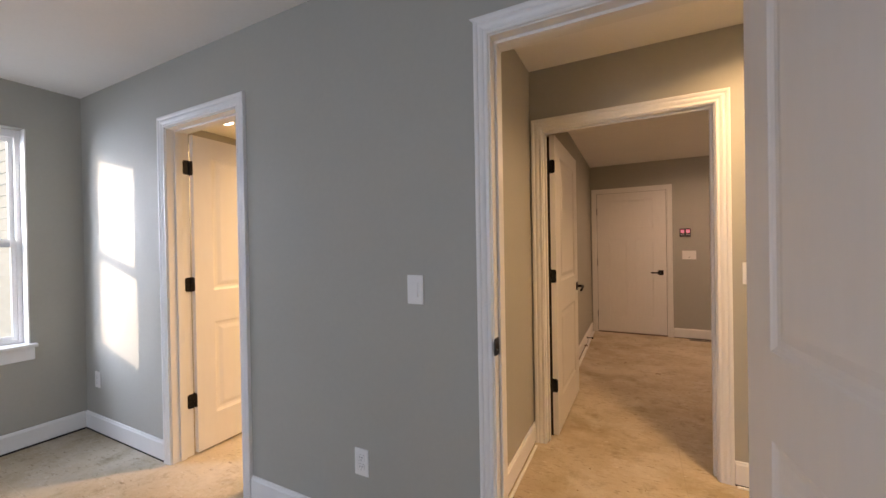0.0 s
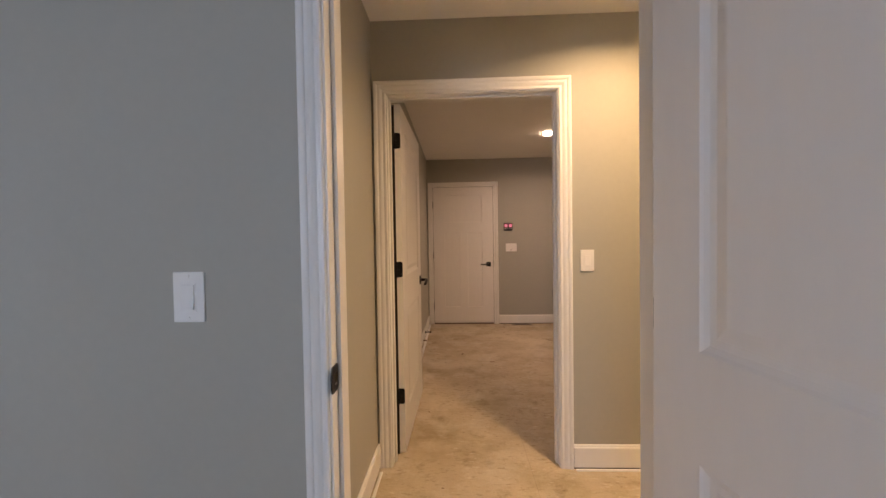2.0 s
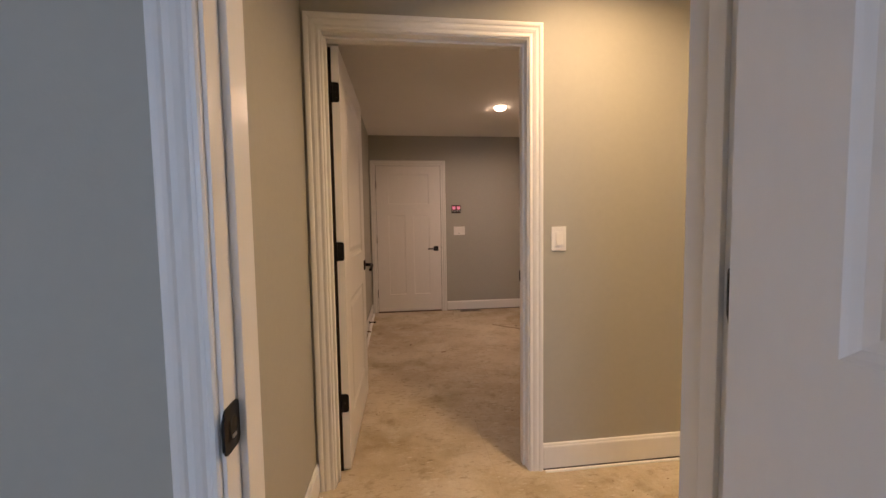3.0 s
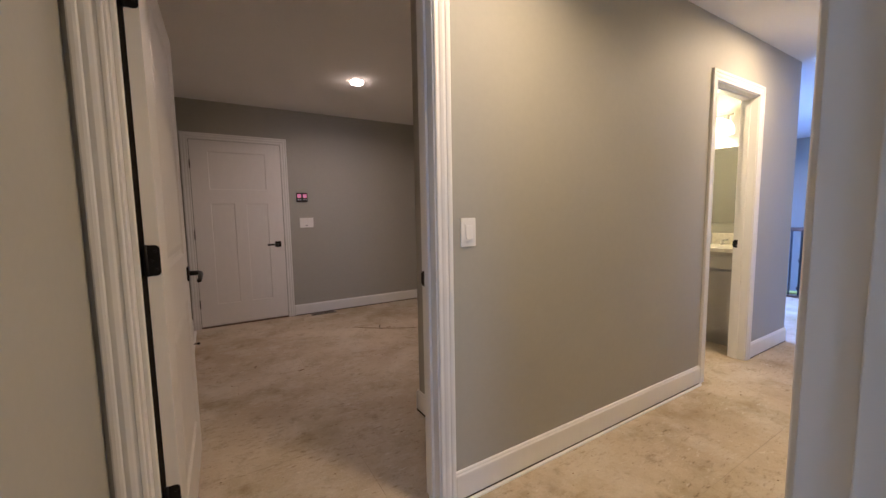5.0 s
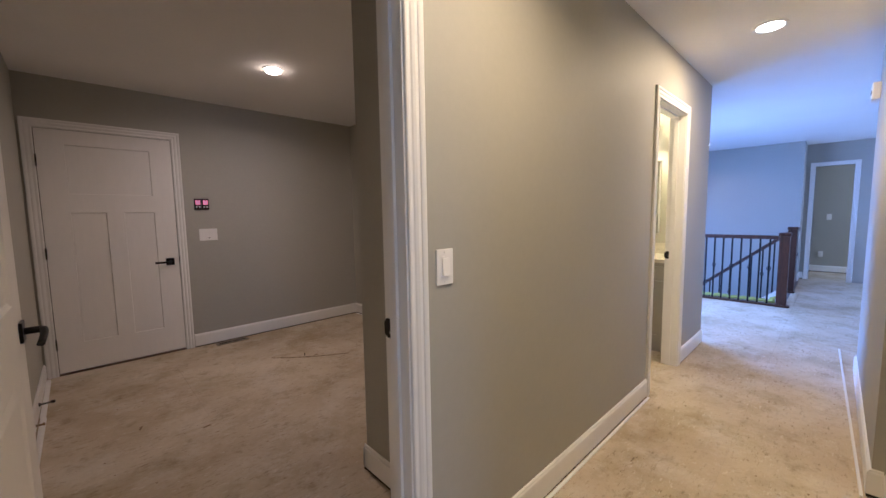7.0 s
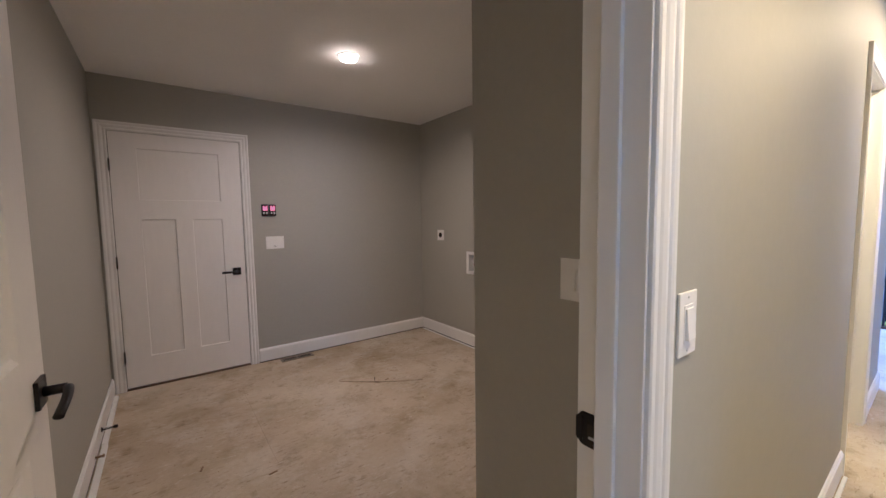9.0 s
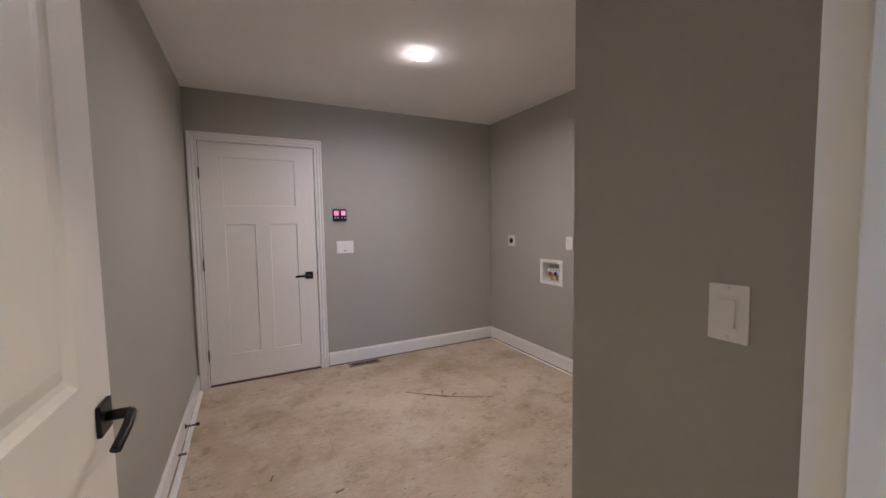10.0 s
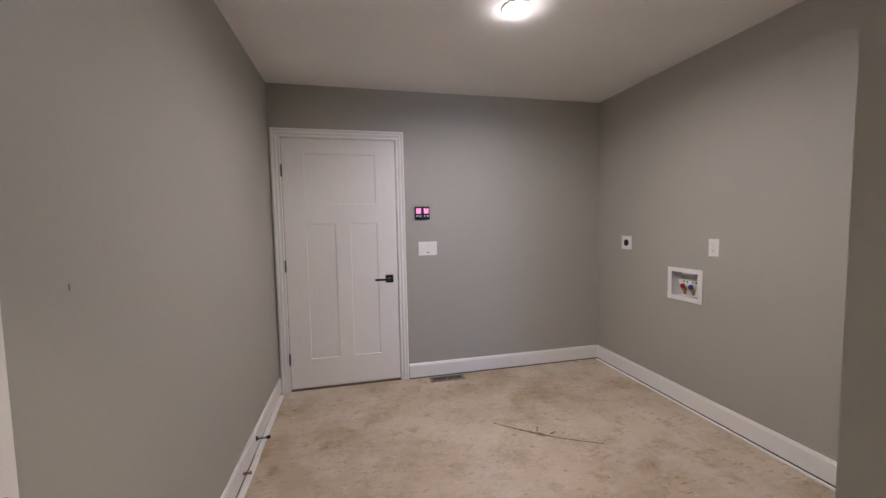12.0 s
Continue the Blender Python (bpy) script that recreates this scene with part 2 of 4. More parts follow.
# ---- walls ----
BY0, BY1 = 1.35, 1.474   # wall between bedroom and hall
HY0, HY1 = 2.56, 2.672    # wall between hall and laundry
CL0, CL1 = -2.452, -1.787   # closet doorway
BD0, BD1 = -0.383, 0.364    # bedroom doorway
LD0, LD1 = -0.463, 0.449    # laundry doorway
BA0, BA1 = 2.613, 3.270     # bathroom doorway
GD0, GD1 = -0.445, 0.445    # outer laundry door
LX0, LX1, LY1 = -0.53, 2.370, 6.106
HX0 = -0.547
DH = 2.040
WY0, WY1, WZ0, WZ1 = 0.240, 1.060, 0.690, 2.135
DOORS = lambda a, b: (a - JAMB, b + JAMB, -0.5, DH + JAMB)

wall("wall_bedroom_west", "y", -3.0, BY0, -3.726, -3.576, -0.05, H, [(WY0, WY1, WZ0, WZ1)])
wall("wall_bedroom_south", "x", -3.726, 1.45, -3.12, -3.0, -0.05, H, [(-2.0, -0.6, 0.69, 2.13)])
wall("wall_bedroom_east", "y", -3.0, BY0, 1.3, 1.45, -0.05, H)
wall("wall_bedroom_north", "x", -3.726, 2.25, BY0, BY1, -0.05, H, [DOORS(CL0, CL1), DOORS(BD0, BD1)])
wall("wall_hall_south", "x", 2.25, 4.12, BY0, 1.525, -0.05, H)
wall("wall_hall_west", "y", BY1, HY0, -0.67, HX0, -0.05, H)
wall("wall_laundry_west", "y", HY0, LY1, -0.65, LX0, -0.05, H)
wall("wall_hall_north", "x", LX0, 4.085, HY0, HY1, -0.05, H, [DOORS(LD0, LD1), DOORS(BA0, BA1)])
wall("wall_laundry_north", "x", -0.65, 2.48, LY1, LY1 + 0.13, -0.05, H, [(GD0 - JAMB, GD1 + JAMB, -0.5, 2.031 + JAMB)])
WB = (5.005, 5.239, 0.777, 0.967)   # washer box recess
wall("wall_laundry_east", "y", HY1, LY1, LX1, 2.48, -0.05, H, [WB])
wall("wall_laundry_return", "y", HY1, 3.295, 0.745, 0.865, -0.05, H)
wall("wall_laundry_south", "x", 0.865, LX1, 3.175, 3.295, -0.05, H)
wall("wall_bath_east", "y", HY1, 6.0, 3.965, 4.085, -0.05, H)
wall("wall_bath_north", "x", 2.48, 3.965, 5.0, 5.12, -0.05, H)
wall("wall_closet_west", "y", BY1, 4.0, -3.726, -3.576, -0.05, H)
wall("wall_closet_north", "x", -3.726, -0.65, 4.0, 4.12, -0.05, H)
wall("wall_beyond_garage_door", "x", -1.2, 1.2, 7.2, 7.3, -0.05, H)
# stair hall
SX, SY0, SY1 = 8.75, 2.12, 6.0
wall("wall_stair_east", "y", 2.127, SY1 + 0.12, SX, SX + 0.12, -2.75, H)
wall("wall_stair_north", "x", 4.085, SX, SY1, SY1 + 0.12, -2.75, H, [(5.2, 8.0, 0.25, 2.15)])
wall("wall_stair_west", "y", SY0, SY1, 6.30, 6.42, -2.75, -0.02)
wall("wall_stair_south", "x", 6.42, SX + 0.12, 2.02, SY0, -2.75, -0.02)
FX, FR = 9.35, 10.62
wall("wall_far_door", "y", -1.0, 2.127, FX, FX + 0.12, -0.05, H, [(1.521, 2.001, -0.5, DH)])
wall("wall_landing_north", "x", SX + 0.12, FX + 0.12, 2.127, 2.247, -0.05, H)
wall("wall_far_room", "y", -1.0, 3.2, FR, FR + 0.12, -0.05, H)
wall("wall_far_room_north", "x", FX + 0.12, FR, 3.1, 3.2, -0.05, H)
wall("wall_landing_south", "x", 4.12, 12.02, -1.12, -1.0, -0.05, H, [(8.1, 9.2, 0.5, 2.1), (9.8, 10.4, 0.9, 2.1)])
# unseen wall, added to hold the opening that lights the gallery
wall("wall_gallery_added", "x", 4.085, 6.30, 4.20, 4.32, -0.05, H, [(4.40, 6.10, 0.06, 2.1)])
wall("wall_landing_west", "y", -1.0, BY0, 4.0, 4.12, -0.05, H)

for name, x0, x1, y0, y1 in (("ceiling", -3.75, 12.05, -3.15, 7.35),):
    tagged(part(name, box(x0, x1, y0, y1, H, H + 0.12), CEIL), "white textured drywall ceiling", "ceiling", kind="structure")

# ---- floor: sheets of subfloor board on a slab, open over the stairs ----
slab = None
LANDS = ((-3.72, 6.42, -3.1, 7.3), (6.42, 12.0, -1.1, 2.12), (8.87, 12.0, 2.12, 3.2))
for a, b, c, d in LANDS:
    slab = box(a, b, c, d, -0.22, -0.020, 0, slab)
floor = tagged(part("floor", slab, UNDER), "bare tan subfloor boards, scuffed and stained with joint dust", "floor", kind="structure")


def baluster(knot):
    bm = box(-0.0095, 0.0095, -0.0095, 0.0095, 0.0, 0.90)
    if knot:
        for k in range(4):
            a = math.pi / 2 * k + 0.4
            pts = []
            for i in range(7):
                s = i / 6
                r = 0.020 * math.sin(math.pi * s)
                tw = a + 2.4 * s
                pts.append((r * math.cos(tw), r * math.sin(tw), 0.43 + 0.10 * s))
            tube(pts, 0.0045, 6, bm)
        lathe([(0.009, 0.415), (0.014, 0.425), (0.009, 0.435)], 10, None, bm)
        lathe([(0.009, 0.525), (0.014, 0.535), (0.009, 0.545)], 10, None, bm)
    return bm


# ---- trim ----
# casing profile: distance from the inner edge, depth from the wall
PROFILE = [(0.0, 0.0), (0.0, 0.0085), (0.003, 0.0112), (0.010, 0.0114), (0.013, 0.0092), (0.019, 0.0092), (0.024, 0.0122), (0.033, 0.0146), (0.041, 0.0132), (0.0445, 0.0124), (0.048, 0.0156), (0.054, 0.0172), (0.062, 0.0172), (0.066, 0.0152), (0.068, 0.0)]


def casing_piece(kind, x0, x1, top):
    """One mitred casing length in front of the plane y = 0, facing -y: a leg on either hand, or the head."""
    bm = bmesh.new()
    loops = []
    for u, d in PROFILE:
        if kind == "left":
            ends = ((x0 - u, -d, 0.0), (x0 - u, -d, top + u))
        elif kind == "right":
            ends = ((x1 + u, -d, 0.0), (x1 + u, -d, top + u))
        else:
            ends = ((x0 - u, -d, top + u), (x1 + u, -d, top + u))
        loops.append([bm.verts.new(e) for e in ends])
    for a, b in zip(loops, loops[1:] + loops[:1]):
        bm.faces.new((a[0], a[1], b[1], b[0]))
    bm.faces.new([p[0] for p in loops]), bm.faces.new([p[1] for p in reversed(loops)])
    return bm


def hinge(parent, m):
    """One leaf of a butt hinge on the plane y = 0, from the knuckle at x = 0 to x = 0.033, facing -y."""
    r = 0.012
    rim = [(0.003, -0.045)] + [(0.034 - r + r * math.sin(a), -0.045 + r - r * math.cos(a)) for a in (0, 0.39, 0.785, 1.18, 1.571)]
    rim += [(x, -z) for x, z in reversed(rim)]
    leaf = bmesh.new()
    front = leaf.faces.new([leaf.verts.new((x, -0.0022, z)) for x, z in rim])
    made = bmesh.ops.extrude_face_region(leaf, geom=[front])["geom"]
    bmesh.ops.translate(leaf, vec=(0, 0.0022, 0), verts=[g for g in made if isinstance(g, bmesh.types.BMVert)])
    bmesh.ops.recalc_face_normals(leaf, faces=leaf.faces)
    tube([(0, 0.0, -0.046), (0, 0.0, 0.046)], 0.0055, 10, leaf)
    for z in (-0.027, 0.0, 0.027):
        lathe([(0.0042, 0), (0.003, 0.0012)], 8, pose(0.024 if z else 0.014, -0.0020, z, 90), leaf)
    bmesh.ops.transform(leaf, matrix=m, verts=leaf.verts)
    return part("hinge", leaf, BLACK, parent, "black butt hinge with rounded corners")


def rounded_plate(x, thick, y, half_y, z, half_z, r):
    """A plate with rounded corners on the plane x, thick along x."""
    rim = []
    for cy, cz, a0 in ((1, 1, 0), (-1, 1, 90), (-1, -1, 180), (1, -1, 270)):
        for k in range(5):
            a = radians(a0 + 22.5 * k)
            rim.append((y + cy * (half_y - r) + r * math.cos(a), z + cz * (half_z - r) + r * math.sin(a)))
    bm = bmesh.new()
    back = [bm.verts.new((x, u, w)) for u, w in rim]
    front = [bm.verts.new((x + thick, u, w)) for u, w in rim]
    bm.faces.new(back), bm.faces.new(front)
    for i in range(len(rim)):
        k = (i + 1) % len(rim)
        bm.faces.new((back[i], back[k], front[k], front[i]))
    return bm


def door_frame(name, m, w, depth, sides, label, stop_at=0.040, strike=None, narrow=1.0, high=DH, reveal=0.006):
    """Jamb, stops and casings of an opening from 0 to w, the wall's front face at y = 0 and the back at y = depth."""
    f = thing(name, m, label, "door frame", kind="structure")
    t = JAMB
    e = 0.0015
    part("jamb", box(-t, 0, -e, depth + e, 0, high + t, 0.0012), TRIM, f)
    part("jamb", box(w, w + t, -e, depth + e, 0, high + t, 0.0012), TRIM, f)
    part("head_jamb", box(0, w, -e, depth + e, high, high + t), TRIM, f)
    s0, s1 = stop_at, stop_at + 0.034
    part("stop", box(0, 0.011, s0, s1, 0, high, 0.002), TRIM, f)
    part("stop", box(w - 0.011, w, s0, s1, 0, high, 0.002), TRIM, f)
    part("stop", box(0.011, w - 0.011, s0, s1, high - 0.011, high, 0.002), TRIM, f)
    for side in sides:
        for kind in ("left", "right", "head"):
            bm = casing_piece(kind, -reveal, w + reveal, high + reveal)
            if side == "back":
                bmesh.ops.transform(bm, matrix=Matrix.Translation((w, depth, 0)) @ Matrix.Rotation(math.pi, 4, "Z"), verts=bm.verts)
            if kind == "left" and side == "front" and narrow < 1:
                bmesh.ops.transform(bm, matrix=Matrix.Translation((-0.006, 0, 0)) @ Matrix.Diagonal((narrow, 1, 1, 1)) @ Matrix.Translation((0.006, 0, 0)), verts=bm.verts)
            part("casing", bm, TRIM, f, "white moulded colonial casing")
    if strike:
        x, y, z = strike
        s = 1 if x <= 0.01 else -1
        edge = -1 if y < depth / 2 else 1
        sp = part("strike_plate", rounded_plate(x, s * 0.0022, y + edge * 0.003, 0.023, z, 0.031, 0.009), BLACK, f, "black strike plate with rounded corners")
        lip = rounded_plate(x + s * 0.0005, s * 0.0035, y + edge * 0.024, 0.007, z, 0.023, 0.006)
        part("lip", lip, BLACK, sp)
        part("latch_hole", rounded_plate(x + s * 0.0022, s * 0.0004, y, 0.009, z - 0.002, 0.014, 0.003), DARK, sp)
        part("tongue", box(min(x, x + s * 0.004), max(x, x + s * 0.004), y - 0.006, y + 0.006, z - 0.015, z - 0.010, 0.001), STEEL, sp)
    return f


def door_leaf(w, h, t, panels, raised):
    """A moulded leaf from x 0 to w, y -t to 0, with sunk panels on both faces."""
    xs = sorted({0.0, w, *(p[0] for p in panels), *(p[1] for p in panels)})
    zs = sorted({0.0, h, *(p[2] for p in panels), *(p[3] for p in panels)})
    rings = [(0.0, 0.0), (0.006, 0.0035), (0.016, 0.0075), (0.030, 0.0085), (0.052, 0.003), (0.058, 0.002)] if raised else [(0.0, 0.0), (0.0012, 0.011), (0.004, 0.012)]
    bm = bmesh.new()
    at = {}

    def vert(x, y, z):
        key = (round(x, 5), round(y, 5), round(z, 5))
        if key not in at:
            at[key] = bm.verts.new((x, y, z))
        return at[key]

    for face, sign in ((-t, 1), (0.0, -1)):
        for i in range(len(xs) - 1):
            for k in range(len(zs) - 1):
                a, b, c, d = xs[i], xs[i + 1], zs[k], zs[k + 1]
                if any(p[0] <= a + 1e-6 and b <= p[1] + 1e-6 and p[2] <= c + 1e-6 and d <= p[3] + 1e-6 for p in panels):
                    continue
                bm.faces.new((vert(a, face, c), vert(b, face, c), vert(b, face, d), vert(a, face, d)))
        for p in panels:
            loops = []
            for off, dep in rings:
                y = face + sign * dep
                loops.append([vert(p[0] + off, y, p[2] + off), vert(p[1] - off, y, p[2] + off), vert(p[1] - off, y, p[3] - off), vert(p[0] + off, y, p[3] - off)])
            for u, v in zip(loops, loops[1:]):
                for j in range(4):
                    bm.faces.new((u[j], u[(j + 1) % 4], v[(j + 1) % 4], v[j]))
            bm.faces.new(loops[-1])
    for a, b in zip(xs, xs[1:]):
        for z in (0.0, h):
            bm.faces.new((vert(a, -t, z), vert(b, -t, z), vert(b, 0, z), vert(a, 0, z)))
    for a, b in zip(zs, zs[1:]):
        for x in (0.0, w):
            bm.faces.new((vert(x, -t, a), vert(x, -t, b), vert(x, 0, b), vert(x, 0, a)))
    return bm


def lever(parent, x, z, y, out, back, curved=True):
    """A lever handle on the face y; out is -1 or 1, back is the way the lever points along x."""
    rose = part("handle", box(x - 0.033, x + 0.033, min(y, y + out * 0.009), max(y, y + out * 0.009), z - 0.033, z + 0.033, 0.002), BLACK, parent, "black square rose with lever handle")
    bm = tube([(x, y + out * 0.008, z), (x, y + out * 0.05, z)], 0.0115, 14)
    if curved:
        pts = [(x, y + out * 0.050, z + 0.002)] + [(x + back * 0.115 * s, y + out * (0.052 + 0.006 * math.sin(math.pi * s)), z + 0.004 - 0.030 * s * s) for s in (0.1, 0.25, 0.4, 0.55, 0.7, 0.85, 1.0)]
    else:
        pts = [(x - back * 0.008, y + out * 0.052, z), (x + back * 0.06, y + out * 0.053, z), (x + back * 0.12, y + out * 0.050, z)]
    tube(pts, 0.010 if curved else 0.0125, 12, bm, 0.75)
    part("lever", bm, BLACK, rose)


def door(name, m, w, panels, raised, label, handle, t=0.035, hinges=(0.345, 1.085, 1.825), lift=0.012, curved=True, hinge_y=0.0, high=2.034):
    d = thing(name, m, label, "door", kind="structure")
    bm = door_leaf(w, high - lift, t, panels, raised)
    bmesh.ops.translate(bm, vec=(0, 0, lift), verts=bm.verts)
    part("door_leaf", bm, DOOR, d)
    if handle:
        x, z, faces = handle
        for y, out in faces:
            lever(d, x, z, y, out, -1, curved)
        part("latch_plate", box(w - 0.0005, w + 0.0015, -t * 0.5 - 0.012, -t * 0.5 + 0.012, z - 0.028, z + 0.028, 0.0006), BLACK, d, "black latch plate")
    for z in hinges:
        hinge(d, pose(0, hinge_y, z, 0, 0, -90) if hinge_y == 0 else pose(-0.002, hinge_y - 0.004, z, 0, 0, -90))
    return d


def two_panels(w):
    e = 0.165 * w + 0.010
    return [(e, w - e, 0.215, 0.815), (e, w - e, 1.025, 1.900)]


# doorway frames
door_frame("door_frame_1", pose(BD0, BY0, 0), BD1 - BD0, BY1 - BY0, ("front", "back"), "white moulded frame of the bedroom doorway", 0.038, (0.0, 0.018, 0.935), 0.80)
door_frame("door_frame_2", pose(CL0, BY0, 0), CL1 - CL0, BY1 - BY0, ("front",), "white moulded frame of the closet doorway", 0.042)
door_frame("door_frame_3", pose(LD0, HY0, 0), LD1 - LD0, HY1 - HY0, ("front",), "white moulded frame of the laundry doorway", 0.040, (LD1 - LD0, 0.083, 0.943))
door_frame("door_frame_4", pose(BA0, HY0, 0), BA1 - BA0, HY1 - HY0, ("front",), "white moulded frame of the bathroom doorway", 0.046, (BA1 - BA0, 0.085, 0.930))
door_frame("door_frame_5", pose(GD0, LY1, 0), GD1 - GD0, 0.13, ("front",), "white moulded frame of the closed outer door", 0.050, (GD1 - GD0, 0.012, 0.900), 1.0, 2.031, 0.003)

BW, LW, CW, GW = 0.736, 0.902, 0.655, 0.882
door("door_1", pose(BD1 + 0.003, BY0 + 0.001, 0, 0, 0, -83), BW, two_panels(BW), True, "white two-panel bedroom door standing wide open", (BW - 0.062, 0.93, ((-0.035, -1), (0.0, 1))))
door("door_2", pose(CL0 - 0.012, BY1 + 0.014, 0, 0, 0, 90), CW, two_panels(CW), True, "white two-panel closet door standing open", (CW - 0.062, 0.93, ((-0.035, -1), (0.0, 1))))
door("door_3", pose(LD0 + 0.018, HY1 + 0.007, 0, 0, 0, 89.0), LW, two_panels(LW), True, "white two-panel laundry door standing open", (LW - 0.060, 0.937, ((-0.035, -1), (0.0, 1))))
door("door_4", pose(BA0 - 0.003, HY1 + 0.010, 0, 0, 0, 92), BA1 - BA0 - 0.006, two_panels(BA1 - BA0 - 0.006), True, "white two-panel bathroom door standing open", (0.59, 0.93, ((-0.035, -1),)))
g = 0.4425
door("door_5", pose(GD0 + 0.004, LY1 + 0.036, 0), GW, [(g - 0.279, g + 0.276, 1.49, 1.89), (g - 0.279, g - 0.055, 0.235, 1.335), (g + 0.063, g + 0.279, 0.235, 1.335)], False,
     "white three-panel craftsman outer door, closed, with black lever", (0.811, 0.885, ((-0.038, -1),)), 0.038, (0.270, 1.025, 1.775), 0.020, False, -0.038, 2.0275)
tagged(part("threshold", box(GD0, GD1, LY1 - 0.004, LY1 + 0.13, 0.0, 0.012, 0.003), BRONZE), "dark bronze metal door threshold", "threshold", kind="structure")

for x0, x1, z0, z1 in ((0.0004, 0.0038, 0.02, 2.0306), (0.8862, 0.8896, 0.02, 2.0306), (0.0038, 0.8862, 2.0278, 2.0306)):
    part("weatherstrip", box(x0, x1, 0.006, 0.034, z0, z1), DARK, bpy.data.objects["door_frame_5"], "dark rubber weatherstrip")
# dark strip stands for the shade in the laundry door's hinge gap
part("hinge_gap_shade", box(-0.02, 0.0165, HY1 - HY0 + 0.012, HY1 - HY0 + 0.03, 0, 2.03), DARK, bpy.data.objects["door_frame_3"], "dark strip painting shade into the hinge-side gap")
# hinge leaves on the jambs
for fr, x, y, rz in (("door_frame_1", BD1 - BD0, 0.0, 90), ("door_frame_2", 0.0, BY1 - BY0, -90), ("door_frame_3", 0.0, HY1 - HY0, -90), ("door_frame_4", 0.0, HY1 - HY0, -90)):
    for z in (0.345, 1.085, 1.825):
        hinge(bpy.data.objects[fr], pose(x, y, z, 0, 0, rz) if rz > 0 else pose(x, y, z, 0, 0, -90) @ Matrix.Diagonal((1, -1, 1, 1)))

# baseboards
BASE = [(0.0, 0.014), (0.013, 0.014), (0.014, 0.018), (0.014, 0.112), (0.0125, 0.117), (0.0095, 0.120), (0.0085, 0.126), (0.005, 0.130), (0.0, 0.131)]


def baseboard(x0, y0, x1, y1, low=0.014, flip=1):
    """Along a wall's face from one point to another; the board stands out to the right of that way, or to the left with flip -1."""
    a, b = Vector((x0, y0, 0)), Vector((x1, y1, 0))
    d = (b - a).normalized()
    out = Vector((d.y, -d.x, 0)) * flip
    bm = bmesh.new()
    loops = [[bm.verts.new(p + out * u + Vector((0, 0, z if z > 0.05 else z - 0.014 + low))) for u, z in BASE] for p in (a, b)]
    n = len(BASE)
    for i in range(n):
        bm.faces.new((loops[0][i], loops[0][(i + 1) % n], loops[1][(i + 1) % n], loops[1][i]))
    bm.faces.new(loops[0]), bm.faces.new(loops[1])
    ob = tagged(part("baseboard", bm, TRIM), "white painted baseboard just clear of the bare floor", "baseboard", kind="structure")
    # dark strip puts the shade beneath the board into colour
    gap = part("under_board_shade", box(0, (b - a).length, 0, 0.010, 0, low + 0.002), DARK, ob)
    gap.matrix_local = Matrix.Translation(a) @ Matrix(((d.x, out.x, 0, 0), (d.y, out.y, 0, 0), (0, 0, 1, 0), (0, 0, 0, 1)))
    return ob


C = 0.075
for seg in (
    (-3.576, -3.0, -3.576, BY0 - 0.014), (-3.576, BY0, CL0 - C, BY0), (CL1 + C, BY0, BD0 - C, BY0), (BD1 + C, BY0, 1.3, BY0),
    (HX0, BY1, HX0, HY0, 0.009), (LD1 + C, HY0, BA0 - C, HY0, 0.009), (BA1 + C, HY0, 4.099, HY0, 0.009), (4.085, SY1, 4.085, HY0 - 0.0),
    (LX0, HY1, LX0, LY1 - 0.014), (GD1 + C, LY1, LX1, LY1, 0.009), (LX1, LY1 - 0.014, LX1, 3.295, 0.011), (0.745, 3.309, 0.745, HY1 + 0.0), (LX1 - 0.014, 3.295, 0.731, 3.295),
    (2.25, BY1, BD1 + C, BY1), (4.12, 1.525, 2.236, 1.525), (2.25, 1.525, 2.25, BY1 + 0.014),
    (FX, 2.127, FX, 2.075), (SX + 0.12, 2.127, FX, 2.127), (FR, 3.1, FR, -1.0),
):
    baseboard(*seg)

# window in the bedroom
win = thing("window_1", pose(0, 0, 0), "white double-hung window with painted sill, sunlit", "window", kind="structure")
gx = -3.690
fw = 0.045
part("window_frame", box(gx - 0.02, gx + 0.03, WY0, WY0 + 0.03, WZ0, WZ1, 0.002), PLASTIC, win)
part("window_frame", box(gx - 0.02, gx + 0.03, WY1 - 0.03, WY1, WZ0, WZ1, 0.002), PLASTIC, win)
part("window_frame", box(gx - 0.02, gx + 0.03, WY0 + 0.03, WY1 - 0.03, WZ1 - 0.05, WZ1, 0.002), PLASTIC, win)
part("window_frame", box(gx - 0.02, gx + 0.03, WY0 + 0.03, WY1 - 0.03, WZ0, WZ0 + 0.025, 0.002), PLASTIC, win)
for z0, z1, dx in ((WZ0 + 0.025, 1.40, 0.012), (1.345, WZ1 - 0.05, -0.010)):
    sash = part("sash", box(gx + dx - 0.010, gx + dx + 0.012, WY0 + 0.03, WY0 + 0.055, z0, z1, 0.002), PLASTIC, win)
    part("stile", box(gx + dx - 0.010, gx + dx + 0.012, WY1 - 0.055, WY1 - 0.03, z0, z1, 0.002), PLASTIC, sash)
    part("rail", box(gx + dx - 0.010, gx + dx + 0.012, WY0 + 0.055, WY1 - 0.055, z0, z0 + 0.03, 0.002), PLASTIC, sash)
    part("rail", box(gx + dx - 0.010, gx + dx + 0.012, WY0 + 0.055, WY1 - 0.055, z1 - 0.03, z1, 0.002), PLASTIC, sash)
    pane = part("pane", box(gx + dx - 0.002, gx + dx + 0.002, WY0 + 0.055, WY1 - 0.055, z0 + 0.03, z1 - 0.03), GLASS, sash)
    pane.visible_shadow = False
